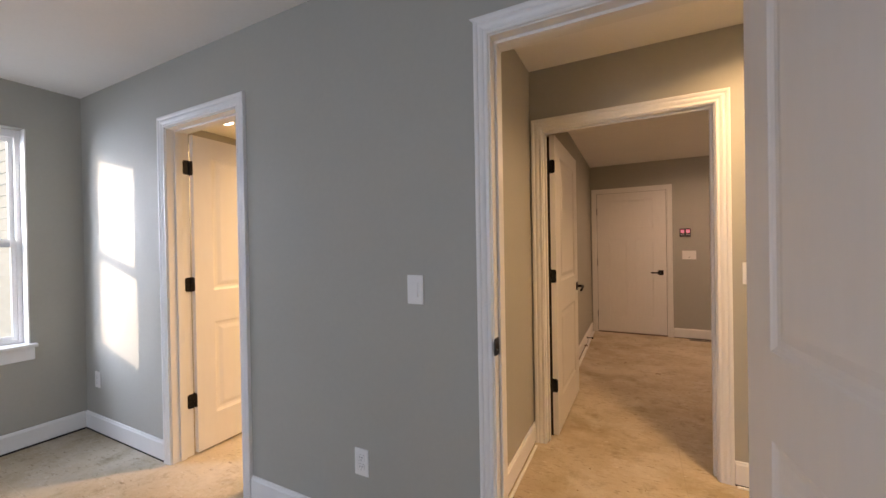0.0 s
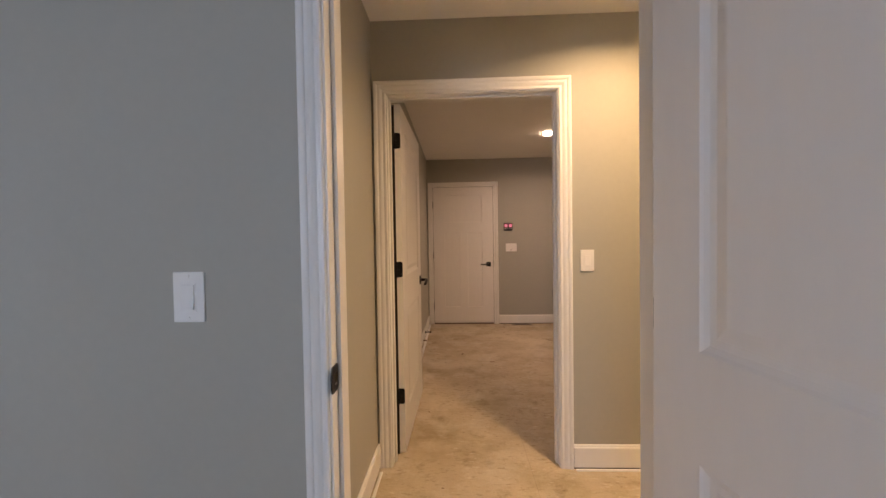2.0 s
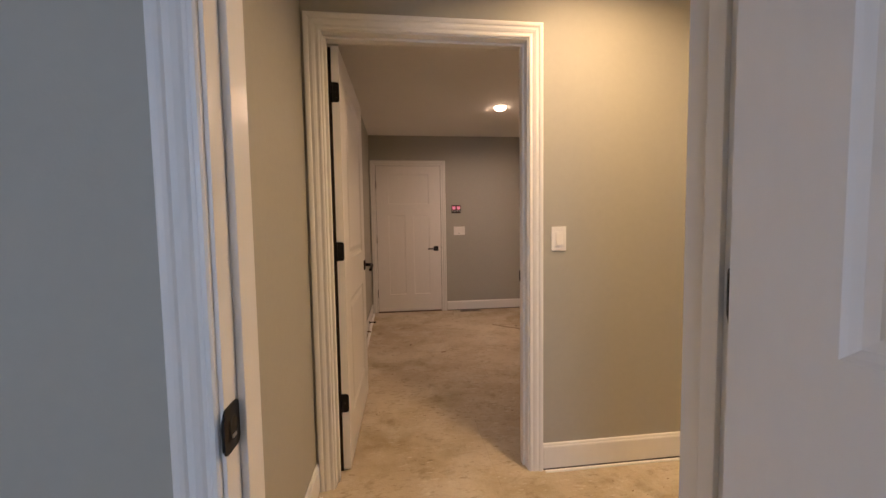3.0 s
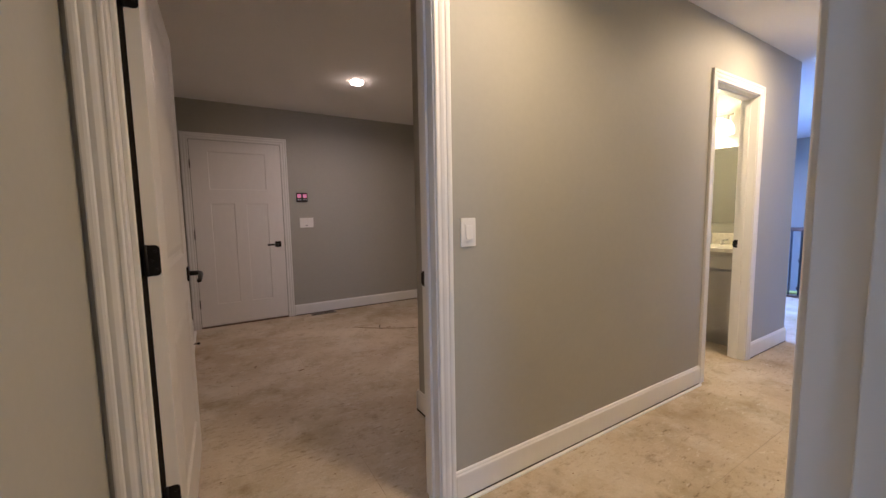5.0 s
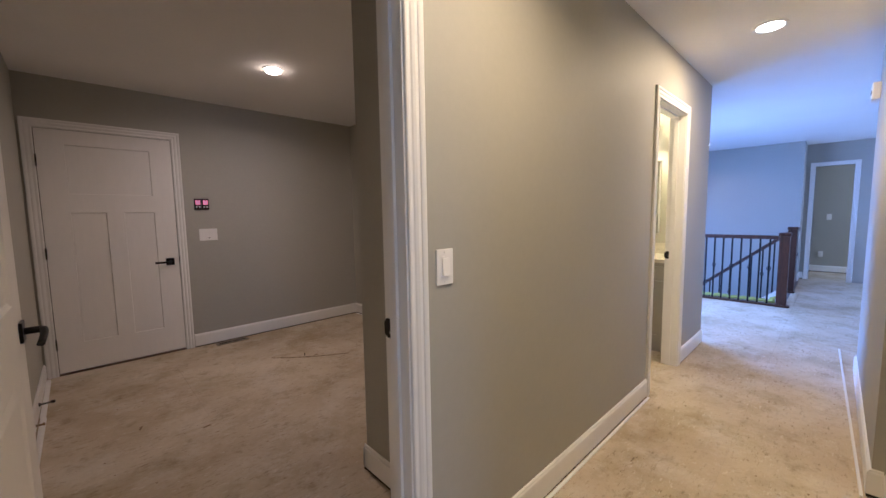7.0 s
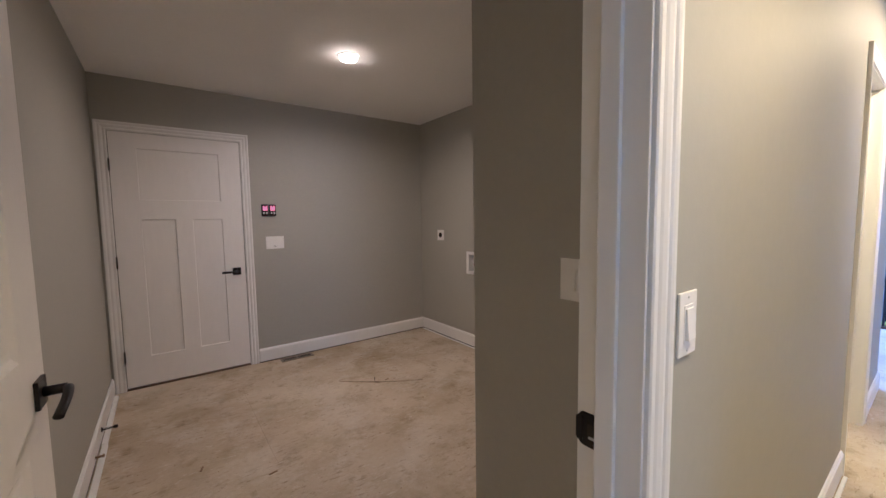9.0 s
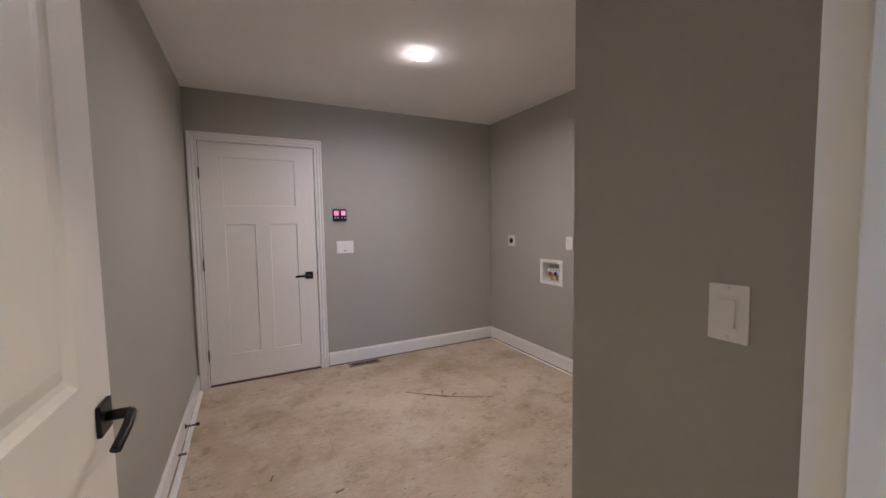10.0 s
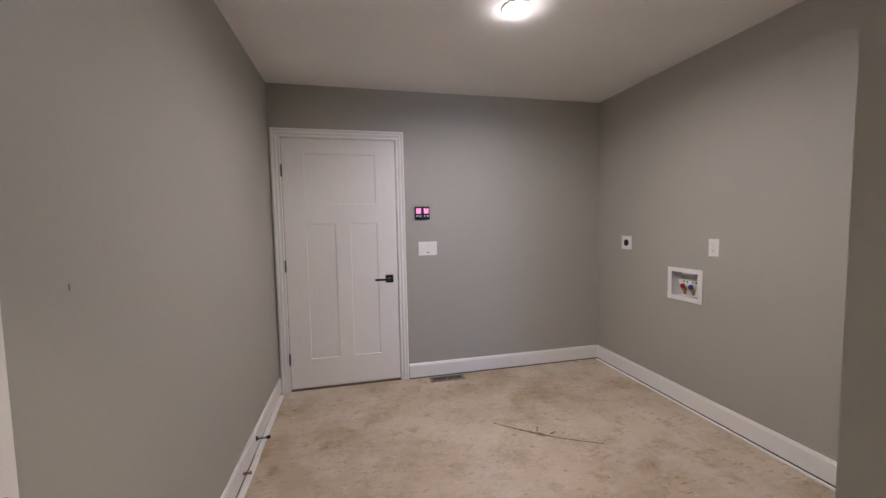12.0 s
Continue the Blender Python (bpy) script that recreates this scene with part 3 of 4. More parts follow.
part("window_sill", box(gx + 0.03, -3.576 + 0.045, WY0 - 0.03, WY1 + 0.03, WZ0 - 0.020, WZ0 + 0.004, 0.006), TRIM, win, "white painted window stool")
part("apron", box(-3.576, -3.561, WY0 - 0.02, WY1 + 0.02, WZ0 - 0.105, WZ0 - 0.020, 0.004), TRIM, win)
part("reveal", box(gx + 0.03, -3.574, WY1 - 0.006, WY1 + 0.002, WZ0 + 0.004, WZ1), TRIM, win)
part("reveal", box(gx + 0.03, -3.574, WY0 - 0.002, WY0 + 0.006, WZ0 + 0.004, WZ1), TRIM, win)

# window of the stair hall
win2 = thing("window_2", pose(0, 0, 0), "large white-framed window beside the stairwell", "window", kind="structure")
for x0, x1, z0, z1 in ((5.2, 5.26, 0.25, 2.15), (7.94, 8.0, 0.25, 2.15), (5.26, 7.94, 0.25, 0.31), (5.26, 7.94, 2.09, 2.15)):
    part("window_frame", box(x0, x1, 6.03, 6.09, z0, z1, 0.003), PLASTIC, win2)
p2 = part("pane", box(5.26, 7.94, 6.058, 6.062, 0.31, 2.09), GLASS, win2)
p2.visible_shadow = False

# unseen window in the bedroom's south wall, added to carry fill light
win3 = thing("fill_window_3", pose(0, 0, 0), "unseen white-framed window added for bedroom fill light", "window", kind="structure")
for x0, x1, z0, z1 in ((-2.0, -1.94, 0.69, 2.13), (-0.66, -0.6, 0.69, 2.13), (-1.94, -0.66, 0.69, 0.75), (-1.94, -0.66, 2.07, 2.13), (-1.33, -1.27, 0.75, 2.07)):
    part("window_frame", box(x0, x1, -3.09, -3.04, z0, z1, 0.003), PLASTIC, win3)
for x0, x1 in ((-1.94, -1.33), (-1.27, -0.66)):
    p3 = part("pane", box(x0, x1, -3.067, -3.063, 0.75, 2.07), GLASS, win3)
    p3.visible_shadow = False

# unseen glazed opening, added to throw light on the gallery floor
pd_ = thing("fill_window_5", pose(0, 0, 0), "unseen white-framed glazed opening added to light the gallery floor", "window", kind="structure")
for x0, x1, z0, z1 in ((4.4, 4.48, 0.06, 2.1), (6.02, 6.1, 0.06, 2.1), (4.48, 6.02, 0.06, 0.14), (4.48, 6.02, 2.02, 2.1), (5.21, 5.29, 0.14, 2.02)):
    part("window_frame", box(x0, x1, 4.23, 4.29, z0, z1, 0.003), PLASTIC, pd_)
for x0, x1 in ((4.48, 5.21), (5.29, 6.02)):
    p_ = part("pane", box(x0, x1, 4.258, 4.262, 0.14, 2.02), GLASS, pd_)
    p_.visible_shadow = False

# unseen windows of the landing and far room, added for their fill lamps
for name, x0, x1, z0, z1, label in (("fill_window_4", 8.1, 9.2, 0.5, 2.1, "unseen white-framed window added to light the landing"), ("fill_window_6", 9.8, 10.4, 0.9, 2.1, "unseen narrow white-framed window added to brighten the far room")):
    w_ = thing(name, pose(0, 0, 0), label, "window", kind="structure")
    for a, b_, u, v_ in ((x0, x0 + 0.06, z0, z1), (x1 - 0.06, x1, z0, z1), (x0 + 0.06, x1 - 0.06, z0, z0 + 0.06), (x0 + 0.06, x1 - 0.06, z1 - 0.06, z1)):
        part("window_frame", box(a, b_, -1.09, -1.04, u, v_, 0.003), PLASTIC, w_)
    p_ = part("pane", box(x0 + 0.06, x1 - 0.06, -1.067, -1.063, z0 + 0.06, z1 - 0.06), GLASS, w_)
    p_.visible_shadow = False

# ---- outdoors ----
gb = None
for a, b, c, d in ((-300, -3.73, -300, 300), (12.03, 300, -300, 300), (-3.73, 12.03, -300, -3.13), (-3.73, 12.03, 7.31, 300)):
    gb = box(a, b, c, d, -1.0, -0.55, 0, gb)
tagged(part("ground", gb, SNOW), "pale frosty winter ground outside", "ground", kind="structure")
house = thing("neighbour_house", pose(-17.0, 2.35, -0.6, 0, 0, -90), "neighbouring house with pale blue lap siding", "house")
part("wall", box(-6, -0.05, 0.0, 10, 0, 5.4), SIDING, house)
rb = bmesh.new()
va = [rb.verts.new(p) for p in ((0.5, -0.5, 5.3), (0.5, 10.5, 5.3), (-6.5, 10.5, 5.3), (-6.5, -0.5, 5.3), (-3, -0.5, 7.4), (-3, 10.5, 7.4))]
for q in ((0, 1, 5, 4), (2, 3, 4, 5), (0, 4, 3), (1, 2, 5), (0, 3, 2, 1)):
    rb.faces.new([va[i] for i in q])
part("roof", rb, ROOF, house)
board = box(-0.05, 0.0, 0.0, 10, 0.0, 0.19)
for v in board.verts:
    if v.co.z > 0.1:
        v.co.x -= 0.018 if v.co.x > -0.02 else 0
bmesh.ops.translate(board, vec=(0.02, 0, 0), verts=board.verts)
bme = mesh_of(board, "siding_board")
bme.materials.append(SIDING)
for i in range(28):
    o = new("siding_board", bme)
    o.parent, o.location = house, (0, 0, 0.02 + 0.19 * i)

# ---- wall plates ----


def plate(parent, w=0.072, h=0.115):
    bm = box(-w / 2, w / 2, -0.0055, 0, -h / 2, h / 2, 0.0022)
    return part("cover_plate", bm, PLASTIC, parent)


def screw(parent, x, z, y=-0.0055):
    bm = lathe([(0.0035, 0), (0.0028, 0.001)], 10, pose(x, y, z, 90))
    box(x - 0.0025, x + 0.0025, y - 0.0013, y - 0.0008, z - 0.0004, z + 0.0004, 0, bm)
    part("screw", bm, PLASTIC, parent)


def rocker_switch(m, label, gangs=1, wide=None):
    s = thing("light_switch", m, label, "light switch")
    w = wide or (0.072 + 0.046 * (gangs - 1))
    plate(s, w)
    for g_ in range(gangs):
        x = (g_ - (gangs - 1) / 2) * 0.046
        part("bezel", box(x - 0.0185, x + 0.0185, -0.0066, -0.0050, -0.0345, 0.0345, 0.0006), PLASTIC, s)
        bm = box(x - 0.0150, x + 0.0150, -0.0135, -0.0060, -0.0285, 0.0285, 0.0014)
        for v in bm.verts:
            if v.co.y < -0.008:
                v.co.y += 0.0045 * (v.co.z + 0.0285) / 0.057
        part("rocker", bm, PLASTIC, s)
        screw(s, x, 0.0485), screw(s, x, -0.0485)
    return s


def duplex_outlet(m, label):
    s = thing("wall_outlet", m, label, "outlet")
    plate(s)
    for z in (-0.0195, 0.0195):
        part("receptacle", box(-0.017, 0.017, -0.0085, -0.0050, z - 0.0145, z + 0.0145, 0.004), PLASTIC, s)
        for x, hh in ((-0.0063, 0.0040), (0.0063, 0.0032)):
            part("slot", box(x - 0.0011, x + 0.0011, -0.0088, -0.0080, z - hh + 0.003, z + hh + 0.003), DARK, s)
        part("ground_hole", lathe([(0.0024, 0), (0.0024, 0.0008)], 10, pose(0, -0.0080, z - 0.008, 90)), DARK, s)
    screw(s, 0, 0)
    return s


rocker_switch(pose(-0.708, BY0, 1.130), "white rocker light switch on the bedroom wall")
rocker_switch(pose(0.602, HY0, 1.130), "white rocker light switch beside the laundry doorway")
rocker_switch(pose(0.745, 2.890, 1.153, 0, 0, -90), "white rocker light switch inside the laundry")
sw = thing("blank_wall_plate", pose(0.704, LY1, 1.128), "white wide blank wall plate by the outer door", "wall plate")
plate(sw, 0.160, 0.118)
for x in (-0.038, 0.038):
    part("insert", box(x - 0.034, x + 0.034, -0.0072, -0.0050, -0.044, 0.044, 0.0008), PLASTIC, sw)
part("slot", box(-0.012, 0.012, -0.0080, -0.0066, -0.036, -0.031), DARK, sw)
duplex_outlet(pose(-0.993, BY0, 0.377), "white duplex outlet low on the bedroom wall")
duplex_outlet(pose(-3.395, BY0, 0.385), "white duplex outlet in the bedroom corner")
duplex_outlet(pose(LX1, 4.905, 1.148, 0, 0, -90), "white duplex outlet above the washer box")
rocker_switch(pose(FR, 1.797, 1.12, 0, 0, -90), "white switch seen through the far doorway")
duplex_outlet(pose(FR, 1.882, 0.366, 0, 0, -90), "white outlet seen through the far doorway")

# dryer outlet
s = thing("dryer_outlet", pose(LX1, 5.713, 1.146, 0, 0, -90), "white dryer outlet plate with black round socket", "outlet")
part("cover_plate", box(-0.060, 0.060, -0.006, 0, -0.058, 0.058, 0.0025), PLASTIC, s)
part("socket", lathe([(0.028, 0), (0.028, 0.004), (0.024, 0.005)], 28, pose(0, -0.005, 0, 90)), BLACK, s, "black four-slot socket")
for x, z in ((-0.011, 0), (0.011, 0), (0, 0.012), (0, -0.012)):
    part("slot", box(x - 0.0015, x + 0.0015, -0.0112, -0.0098, z - 0.005, z + 0.005), DARK, s)

# washer box in its recess
s = thing("washer_outlet_box", pose(LX1, (WB[0] + WB[1]) / 2, (WB[2] + WB[3]) / 2, 0, 0, -90), "white recessed washer box with red and blue valves", "washer box")
hw, hh = (WB[1] - WB[0]) / 2, (WB[3] - WB[2]) / 2
ow, oh = hw + 0.026, hh + 0.022
for x0, x1, z0, z1 in ((-ow, -hw + 0.010, -oh, oh), (hw - 0.010, ow, -oh, oh), (-hw + 0.010, hw - 0.010, hh - 0.010, oh), (-hw + 0.010, hw - 0.010, -oh, -hh + 0.010)):
    part("face_frame", box(x0, x1, -0.008, 0.0, z0, z1, 0.002), PLASTIC, s)
for x0, x1, z0, z1, y0, y1 in ((-hw + 0.002, -hw + 0.007, -hh, hh, 0, 0.09), (hw - 0.007, hw - 0.002, -hh, hh, 0, 0.09), (-hw + 0.007, hw - 0.007, hh - 0.007, hh - 0.002, 0, 0.09), (-hw + 0.007, hw - 0.007, -hh + 0.002, -hh + 0.007, 0, 0.09), (-hw + 0.002, hw - 0.002, -hh + 0.002, hh - 0.002, 0.09, 0.094)):
    part("box_wall", box(x0, x1, y0, y1, z0, z1), PLASTIC, s)
part("valve_shelf", box(-hw + 0.02, hw - 0.02, 0.045, 0.088, -0.012, 0.028, 0.003), PLASTIC, s)
for x, m_ in ((-0.032, RED), (0.036, BLUEP)):
    v = part("valve", lathe([(0.011, 0), (0.011, 0.02), (0.014, 0.022), (0.014, 0.036), (0.010, 0.038), (0.010, 0.052)], 14, pose(x, 0.035, -0.022, 180)), BRASS, s, "brass hose valve")
    bm = tube([(x, 0.050, -0.036), (x, 0.010, -0.036)], 0.008, 10)
    part("valve_stem", bm, BRASS, v)
    part("valve_knob", lathe([(0.012, 0), (0.018, 0.003), (0.018, 0.012), (0.012, 0.014)], 12, pose(x, 0.022, -0.014, 90)), m_, v)
# dark round studs stand for the dark holes in the valve shelf
for x in (-0.05, -0.02, 0.022, 0.052):
    part("screw", lathe([(0.006, 0), (0.006, 0.003), (0.003, 0.004)], 8, pose(x, 0.0445, 0.016, 90)), DARK, s)
part("drain_hole", lathe([(0.022, 0), (0.022, 0.002)], 18, pose(0.076, 0.05, -hh + 0.0075)), DARK, s)

# twin wall controllers
for i, x in enumerate((0.6285, 0.6930)):
    s = thing("wall_controller", pose(x, LY1, 1.431), "small black wall controller with glowing pink screen", "controller", "pair of wall controllers")
    part("case", box(-0.0305, 0.0305, -0.022, 0, -0.055, 0.055, 0.008, None, 3), BLACK, s)
    part("screen", box(-0.020, 0.020, -0.0228, -0.0215, -0.004, 0.041, 0.0003), SCREEN, s, "glowing pink display")
    part("sensor_tab", box(-0.006, 0.006, -0.0236, -0.0220, 0.034, 0.046, 0.002), BLACK, s)
    for bx in (-0.0125, 0.0125):
        part("button", box(bx - 0.006, bx + 0.006, -0.0240, -0.0215, -0.033, -0.019, 0.0010), PLASTIC, s, "pale push button")
    part("button", box(-0.004, 0.004, -0.0240, -0.0215, -0.050, -0.042, 0.001), RED, s)

# ---- ceiling lights ----


def downlight(x, y, watts, colour, lens, label, radius=0.070, drop=0.006, cone=142, glow=0):
    s = thing("recessed_light", pose(x, y, H), label, "ceiling light", "recessed ceiling lights")
    lip = 0.004
    rings = [(radius, -0.0015), (radius + 0.017, -lip - 0.001), (radius + 0.021, -lip + 0.001), (radius + 0.022, 0.0), (radius, 0.0)]
    part("trim_ring", lathe(rings, 40), PLASTIC, s)
    part("lens", lathe([(radius - 0.001, -0.001), (radius - 0.001, -drop), (radius * 0.80, -drop - 0.006), (radius * 0.4, -drop - 0.010), (0.004, -drop - 0.011)], 40), lens, s, "glowing frosted lens")
    if watts:
        lamp("recessed_lamp", "AREA", pose(x, y, H - drop - 0.012), watts, colour, radius * 2 - 0.01, spread=cone)
    if glow:
        lamp("disc_rim_lamp", "POINT", pose(x, y, H - drop - 0.045), glow, colour, 0.03)


downlight(0.945, 4.800, LAUNDRY_W, PINK, LENS_PINK, "lit white disc light on the laundry ceiling", 0.056, 0.018, 168, 0.5)
downlight(0.74, 2.03, HALL_W, WARM, LENS, "lit recessed downlight in the hall ceiling", cone=150)
downlight(2.985, 2.05, HALL_W * 1.6, WARM, LENS, "lit recessed downlight in the hall ceiling", cone=180)
downlight(7.78, 3.35, STAIR_W, WARM, LENS, "lit recessed downlight over the stairwell")
downlight(-3.16, 2.18, CLOSET_W * 0.5, WARM, LENS, "lit recessed downlight in the closet ceiling")
# unseen second closet light, added to warm the open door's face
downlight(-1.35, 2.45, CLOSET_W, WARM, LENS, "lit recessed downlight in the closet ceiling")

# ---- stair hall: balustrade and stairs ----
RX = 6.40
rail1 = thing("stair_railing", pose(RX, 0, 0), "dark wooden handrail on black iron balusters beside the stairwell", "railing")
RY1 = 5.9
bm = box(-0.032, 0.032, 2.21, RY1, 0.895, 0.945, 0.012, None, 3)
part("handrail", bm, WOOD, rail1)
part("shoe_rail", box(-0.045, 0.045, 2.06, RY1, 0.0, 0.026, 0.004), WOOD, rail1)
meshes = []
for knot in (False, True):
    me = mesh_of(baluster(knot), "baluster")
    me.materials.append(IRON)
    meshes.append(me)
y, i = 2.290, 0
while y < 5.85:
    o = new("baluster", meshes[1 if i % 2 == 0 else 0])
    o.parent, o.location = rail1, (0, y, 0.02)
    y, i = y + 0.1015, i + 1


def newel(x, y, top, label):
    n_ = thing("newel_post", pose(x, y, 0), label, "newel post", "newel posts")
    part("post", box(-0.052, 0.052, -0.052, 0.052, 0, top - 0.045, 0.006), WOOD, n_)
    part("cap", box(-0.062, 0.062, -0.062, 0.062, top - 0.045, top, 0.012, None, 3), WOOD, n_)
    part("base_trim", box(-0.066, 0.066, -0.066, 0.066, 0, 0.03, 0.006), WOOD, n_)
    return n_


newel(RX, 2.145, 0.985, "square dark-stained newel post at the head of the stairs")
newel(7.64, 2.145, 1.020, "square dark-stained newel post beyond the stair opening")
rail2 = thing("stair_handrail", pose(7.64, 0, 0), "sloping dark wooden stair rail on black iron balusters", "railing")
SL = -0.853
bm = bmesh.new()
bmesh.ops.create_cube(bm, size=1)
for v in bm.verts:
    yy = 2.19 + (v.co.y + 0.5) * 1.14
    v.co = Vector((v.co.x * 0.058, yy, 0.925 + (yy - 2.19) * SL + v.co.z * 0.065))
bmesh.ops.bevel(bm, geom=bm.edges[:], offset=0.010, segments=2, affect="EDGES")
part("handrail", bm, WOOD, rail2)
y, i = 2.345, 0
while y < 3.25:
    o = new("baluster", meshes[1 if i % 3 == 1 else 0])
    o.parent, o.location = rail2, (0, y, 0.925 + (y - 2.19) * SL - 0.90)
    y, i = y + 0.137, i + 1
bm = bmesh.new()
bmesh.ops.create_cube(bm, size=1)
for v in bm.verts:
    yy = 2.20 + (v.co.y + 0.5) * 1.12
    v.co = Vector((v.co.x * 0.04, yy, -0.06 + (yy - 2.20) * SL + v.co.z * 0.30))
part("stringer", bm, TRIM, rail2)
rail3 = thing("guard_railing", pose(0, 2.145, 0), "short dark wooden guard rail above the stairwell edge", "railing")
part("handrail", box(7.692, SX, -0.030, 0.030, 0.925, 0.975, 0.010), WOOD, rail3)
part("shoe_rail", box(7.58, SX, -0.045, 0.045, 0, 0.026, 0.004), WOOD, rail3)
for i in range(10):
    o = new("baluster", meshes[i % 2])
    o.parent, o.location = rail3, (7.78 + 0.097 * i, 0, 0.03)
stairs = tagged(thing("stairs", pose(0, 0, 0), "straight flight of bare board steps going down", "stairs"), kind="structure")
for i in range(6):
    y0, z = SY0 + 0.05 + 0.215 * i, -0.185 * (i + 1)
    part("tread", box(6.425, 7.61, y0 - 0.02, y0 + 0.235, z - 0.03, z, 0.004), TREAD, stairs)
    part("riser", box(6.425, 7.61, y0 - 0.015, y0, z, z + 0.155), TRIM, stairs)
part("landing", box(6.425, SX, SY0 + 0.05 + 0.215 * 6 - 0.02, SY1, -1.33, -1.295), TREAD, stairs)
n_ = thing("newel_post", pose(7.64, 3.385, -1.295), "square dark-stained newel post on the lower landing", "newel post", "newel posts")
part("post", box(-0.052, 0.052, -0.052, 0.052, 0, 1.20, 0.006), WOOD, n_)
part("cap", box(-0.064, 0.064, -0.064, 0.064, 1.20, 1.255, 0.012, None, 3), WOOD, n_)
tagged(part("floor_below", box(6.3, SX + 0.12, 2.0, SY1 + 0.1, -2.85, -2.75), FLOOR), "lower floor at the foot of the stairs", "floor", kind="structure")
# soft yellow-green edge protection inside the railing
rng = random.Random(4)
pts = []
for i in range(90):
    s_ = i / 89
    pts.append((6.475 + 0.006 * math.sin(i * 0.9), 2.22 + 3.3 * s_, 0.035 + 0.018 * abs(math.sin(math.pi * (2.22 + 3.3 * s_ - 2.29) / 0.1015)) + 0.004 * rng.random()))
bm = tube(pts, 0.026, 10, None, 0.9)
tagged(part("edge_protector", bm, GREEN), "lumpy yellow-green foam strip along the stairwell edge", "foam strip")
bm = tube([(6.50, 2.24, 0.03), (6.70, 2.26, 0.05), (6.95, 2.22, 0.03)], 0.03, 8, None, 0.5)
tagged(part("edge_protector", bm, GREEN), "yellow-green foam strip on the top step edge", "foam strip")

# far doorway casing
ff = thing("door_frame_6", pose(FX, 2.001, 0, 0, 0, -90), "white moulded frame of the far doorway", "door frame", kind="structure")
for kind in ("left", "right", "head"):
    part("casing", casing_piece(kind, 0.0, 0.48, DH), TRIM, ff)
part("jamb", box(-0.018, 0, 0, 0.12, 0, DH), TRIM, ff)
part("jamb", box(0.48, 0.498, 0, 0.12, 0, DH), TRIM, ff)
part("head_jamb", box(0, 0.48, 0, 0.12, DH, DH + 0.018), TRIM, ff)

# white chime box high on the hall wall
s = thing("door_chime", pose(4.02, 1.525, 2.13, 0, 0, 180), "small white chime box high on the hall wall", "chime")
part("cover", box(-0.075, 0.075, -0.045, 0, -0.06, 0.06, 0.008), PLASTIC, s)
part("grille", box(-0.05, 0.05, -0.047, -0.044, -0.01, 0.01, 0.001), DARK, s)

# ---- bathroom ----
VX, VY0, VY1 = 3.46, 2.70, 3.92
v = thing("vanity_cabinet", pose(VX, VY0, 0, 0, 0, -90), "taupe painted bathroom vanity cabinet with drawers", "vanity")
VW = VY1 - VY0
bm = box(-VW, 0, 0.02, 0.49, 0.10, 0.835)
box(-VW, 0, 0.075, 0.49, 0.0, 0.10, 0, bm)
part("body", bm, CABINET, v)
for k in range(3):
    x1 = -0.02 - k * (VW - 0.02) / 3
    x0 = x1 - (VW - 0.02) / 3 + 0.02
    part("drawer_front", box(x0, x1, 0.0, 0.019, 0.690, 0.800, 0.003), CABINET, v)
    dm = door_leaf(x1 - x0, 0.545, 0.019, [(0.05, x1 - x0 - 0.05, 0.05, 0.495)], False)
    bmesh.ops.translate(dm, vec=(x0, 0.019, 0.125), verts=dm.verts)
    part("door", dm, CABINET, v)
ct = thing("countertop", pose(VX, VY0, 0, 0, 0, -90), "cream speckled stone vanity top with backsplash", "countertop")
part("top", box(-VW - 0.01, 0.012, -0.02, 0.502, 0.835, 0.870, 0.006), STONE, ct)
part("backsplash", box(-VW - 0.01, 0.012, 0.480, 0.502, 0.870, 0.975, 0.004), STONE, ct)
part("side_splash", box(-0.008, 0.012, -0.015, 0.480, 0.870, 0.975, 0.004), STONE, ct)
fa = thing("faucet", pose(VX + 0.40, 3.09, 0.870, 0, 0, -90), "brushed nickel bathroom faucet on the vanity top", "faucet")
bm = lathe([(0.026, 0), (0.026, 0.006), (0.016, 0.012), (0.014, 0.10), (0.010, 0.105)], 18)
tube([(0, 0, 0.085), (0, -0.05, 0.115), (0, -0.11, 0.105), (0, -0.12, 0.085)], 0.011, 10, bm)
part("spout", bm, STEEL, fa)
for sx in (-1, 1):
    bm = lathe([(0.022, 0), (0.022, 0.005), (0.012, 0.010), (0.012, 0.04)], 14, pose(sx * 0.1, 0, 0))
    tube([(sx * 0.1, 0, 0.042), (sx * 0.15, -0.005, 0.05)], 0.007, 8, bm)
    part("tap_lever", bm, STEEL, fa)
mi = thing("wall_mirror", pose(3.965, 2.92, 1.07, 0, 0, -90), "frameless rectangular mirror above the vanity", "mirror")
part("glass", box(-0.86, 0.0, -0.006, 0, 0, 0.72, 0.001), MIRROR, mi)
vl = thing("vanity_light", pose(3.965, 3.25, 2.045, 0, 0, -90), "nickel bar light with lit frosted globes over the mirror", "vanity light")
part("back_plate", box(-0.07, 0.07, -0.02, 0, -0.05, 0.05, 0.004), STEEL, vl)
part("bar", tube([(-0.28, -0.06, 0.035), (0.28, -0.06, 0.035)], 0.008, 10), STEEL, vl)
part("arm", tube([(0, -0.01, 0.02), (0, -0.06, 0.035)], 0.010, 10), STEEL, vl)
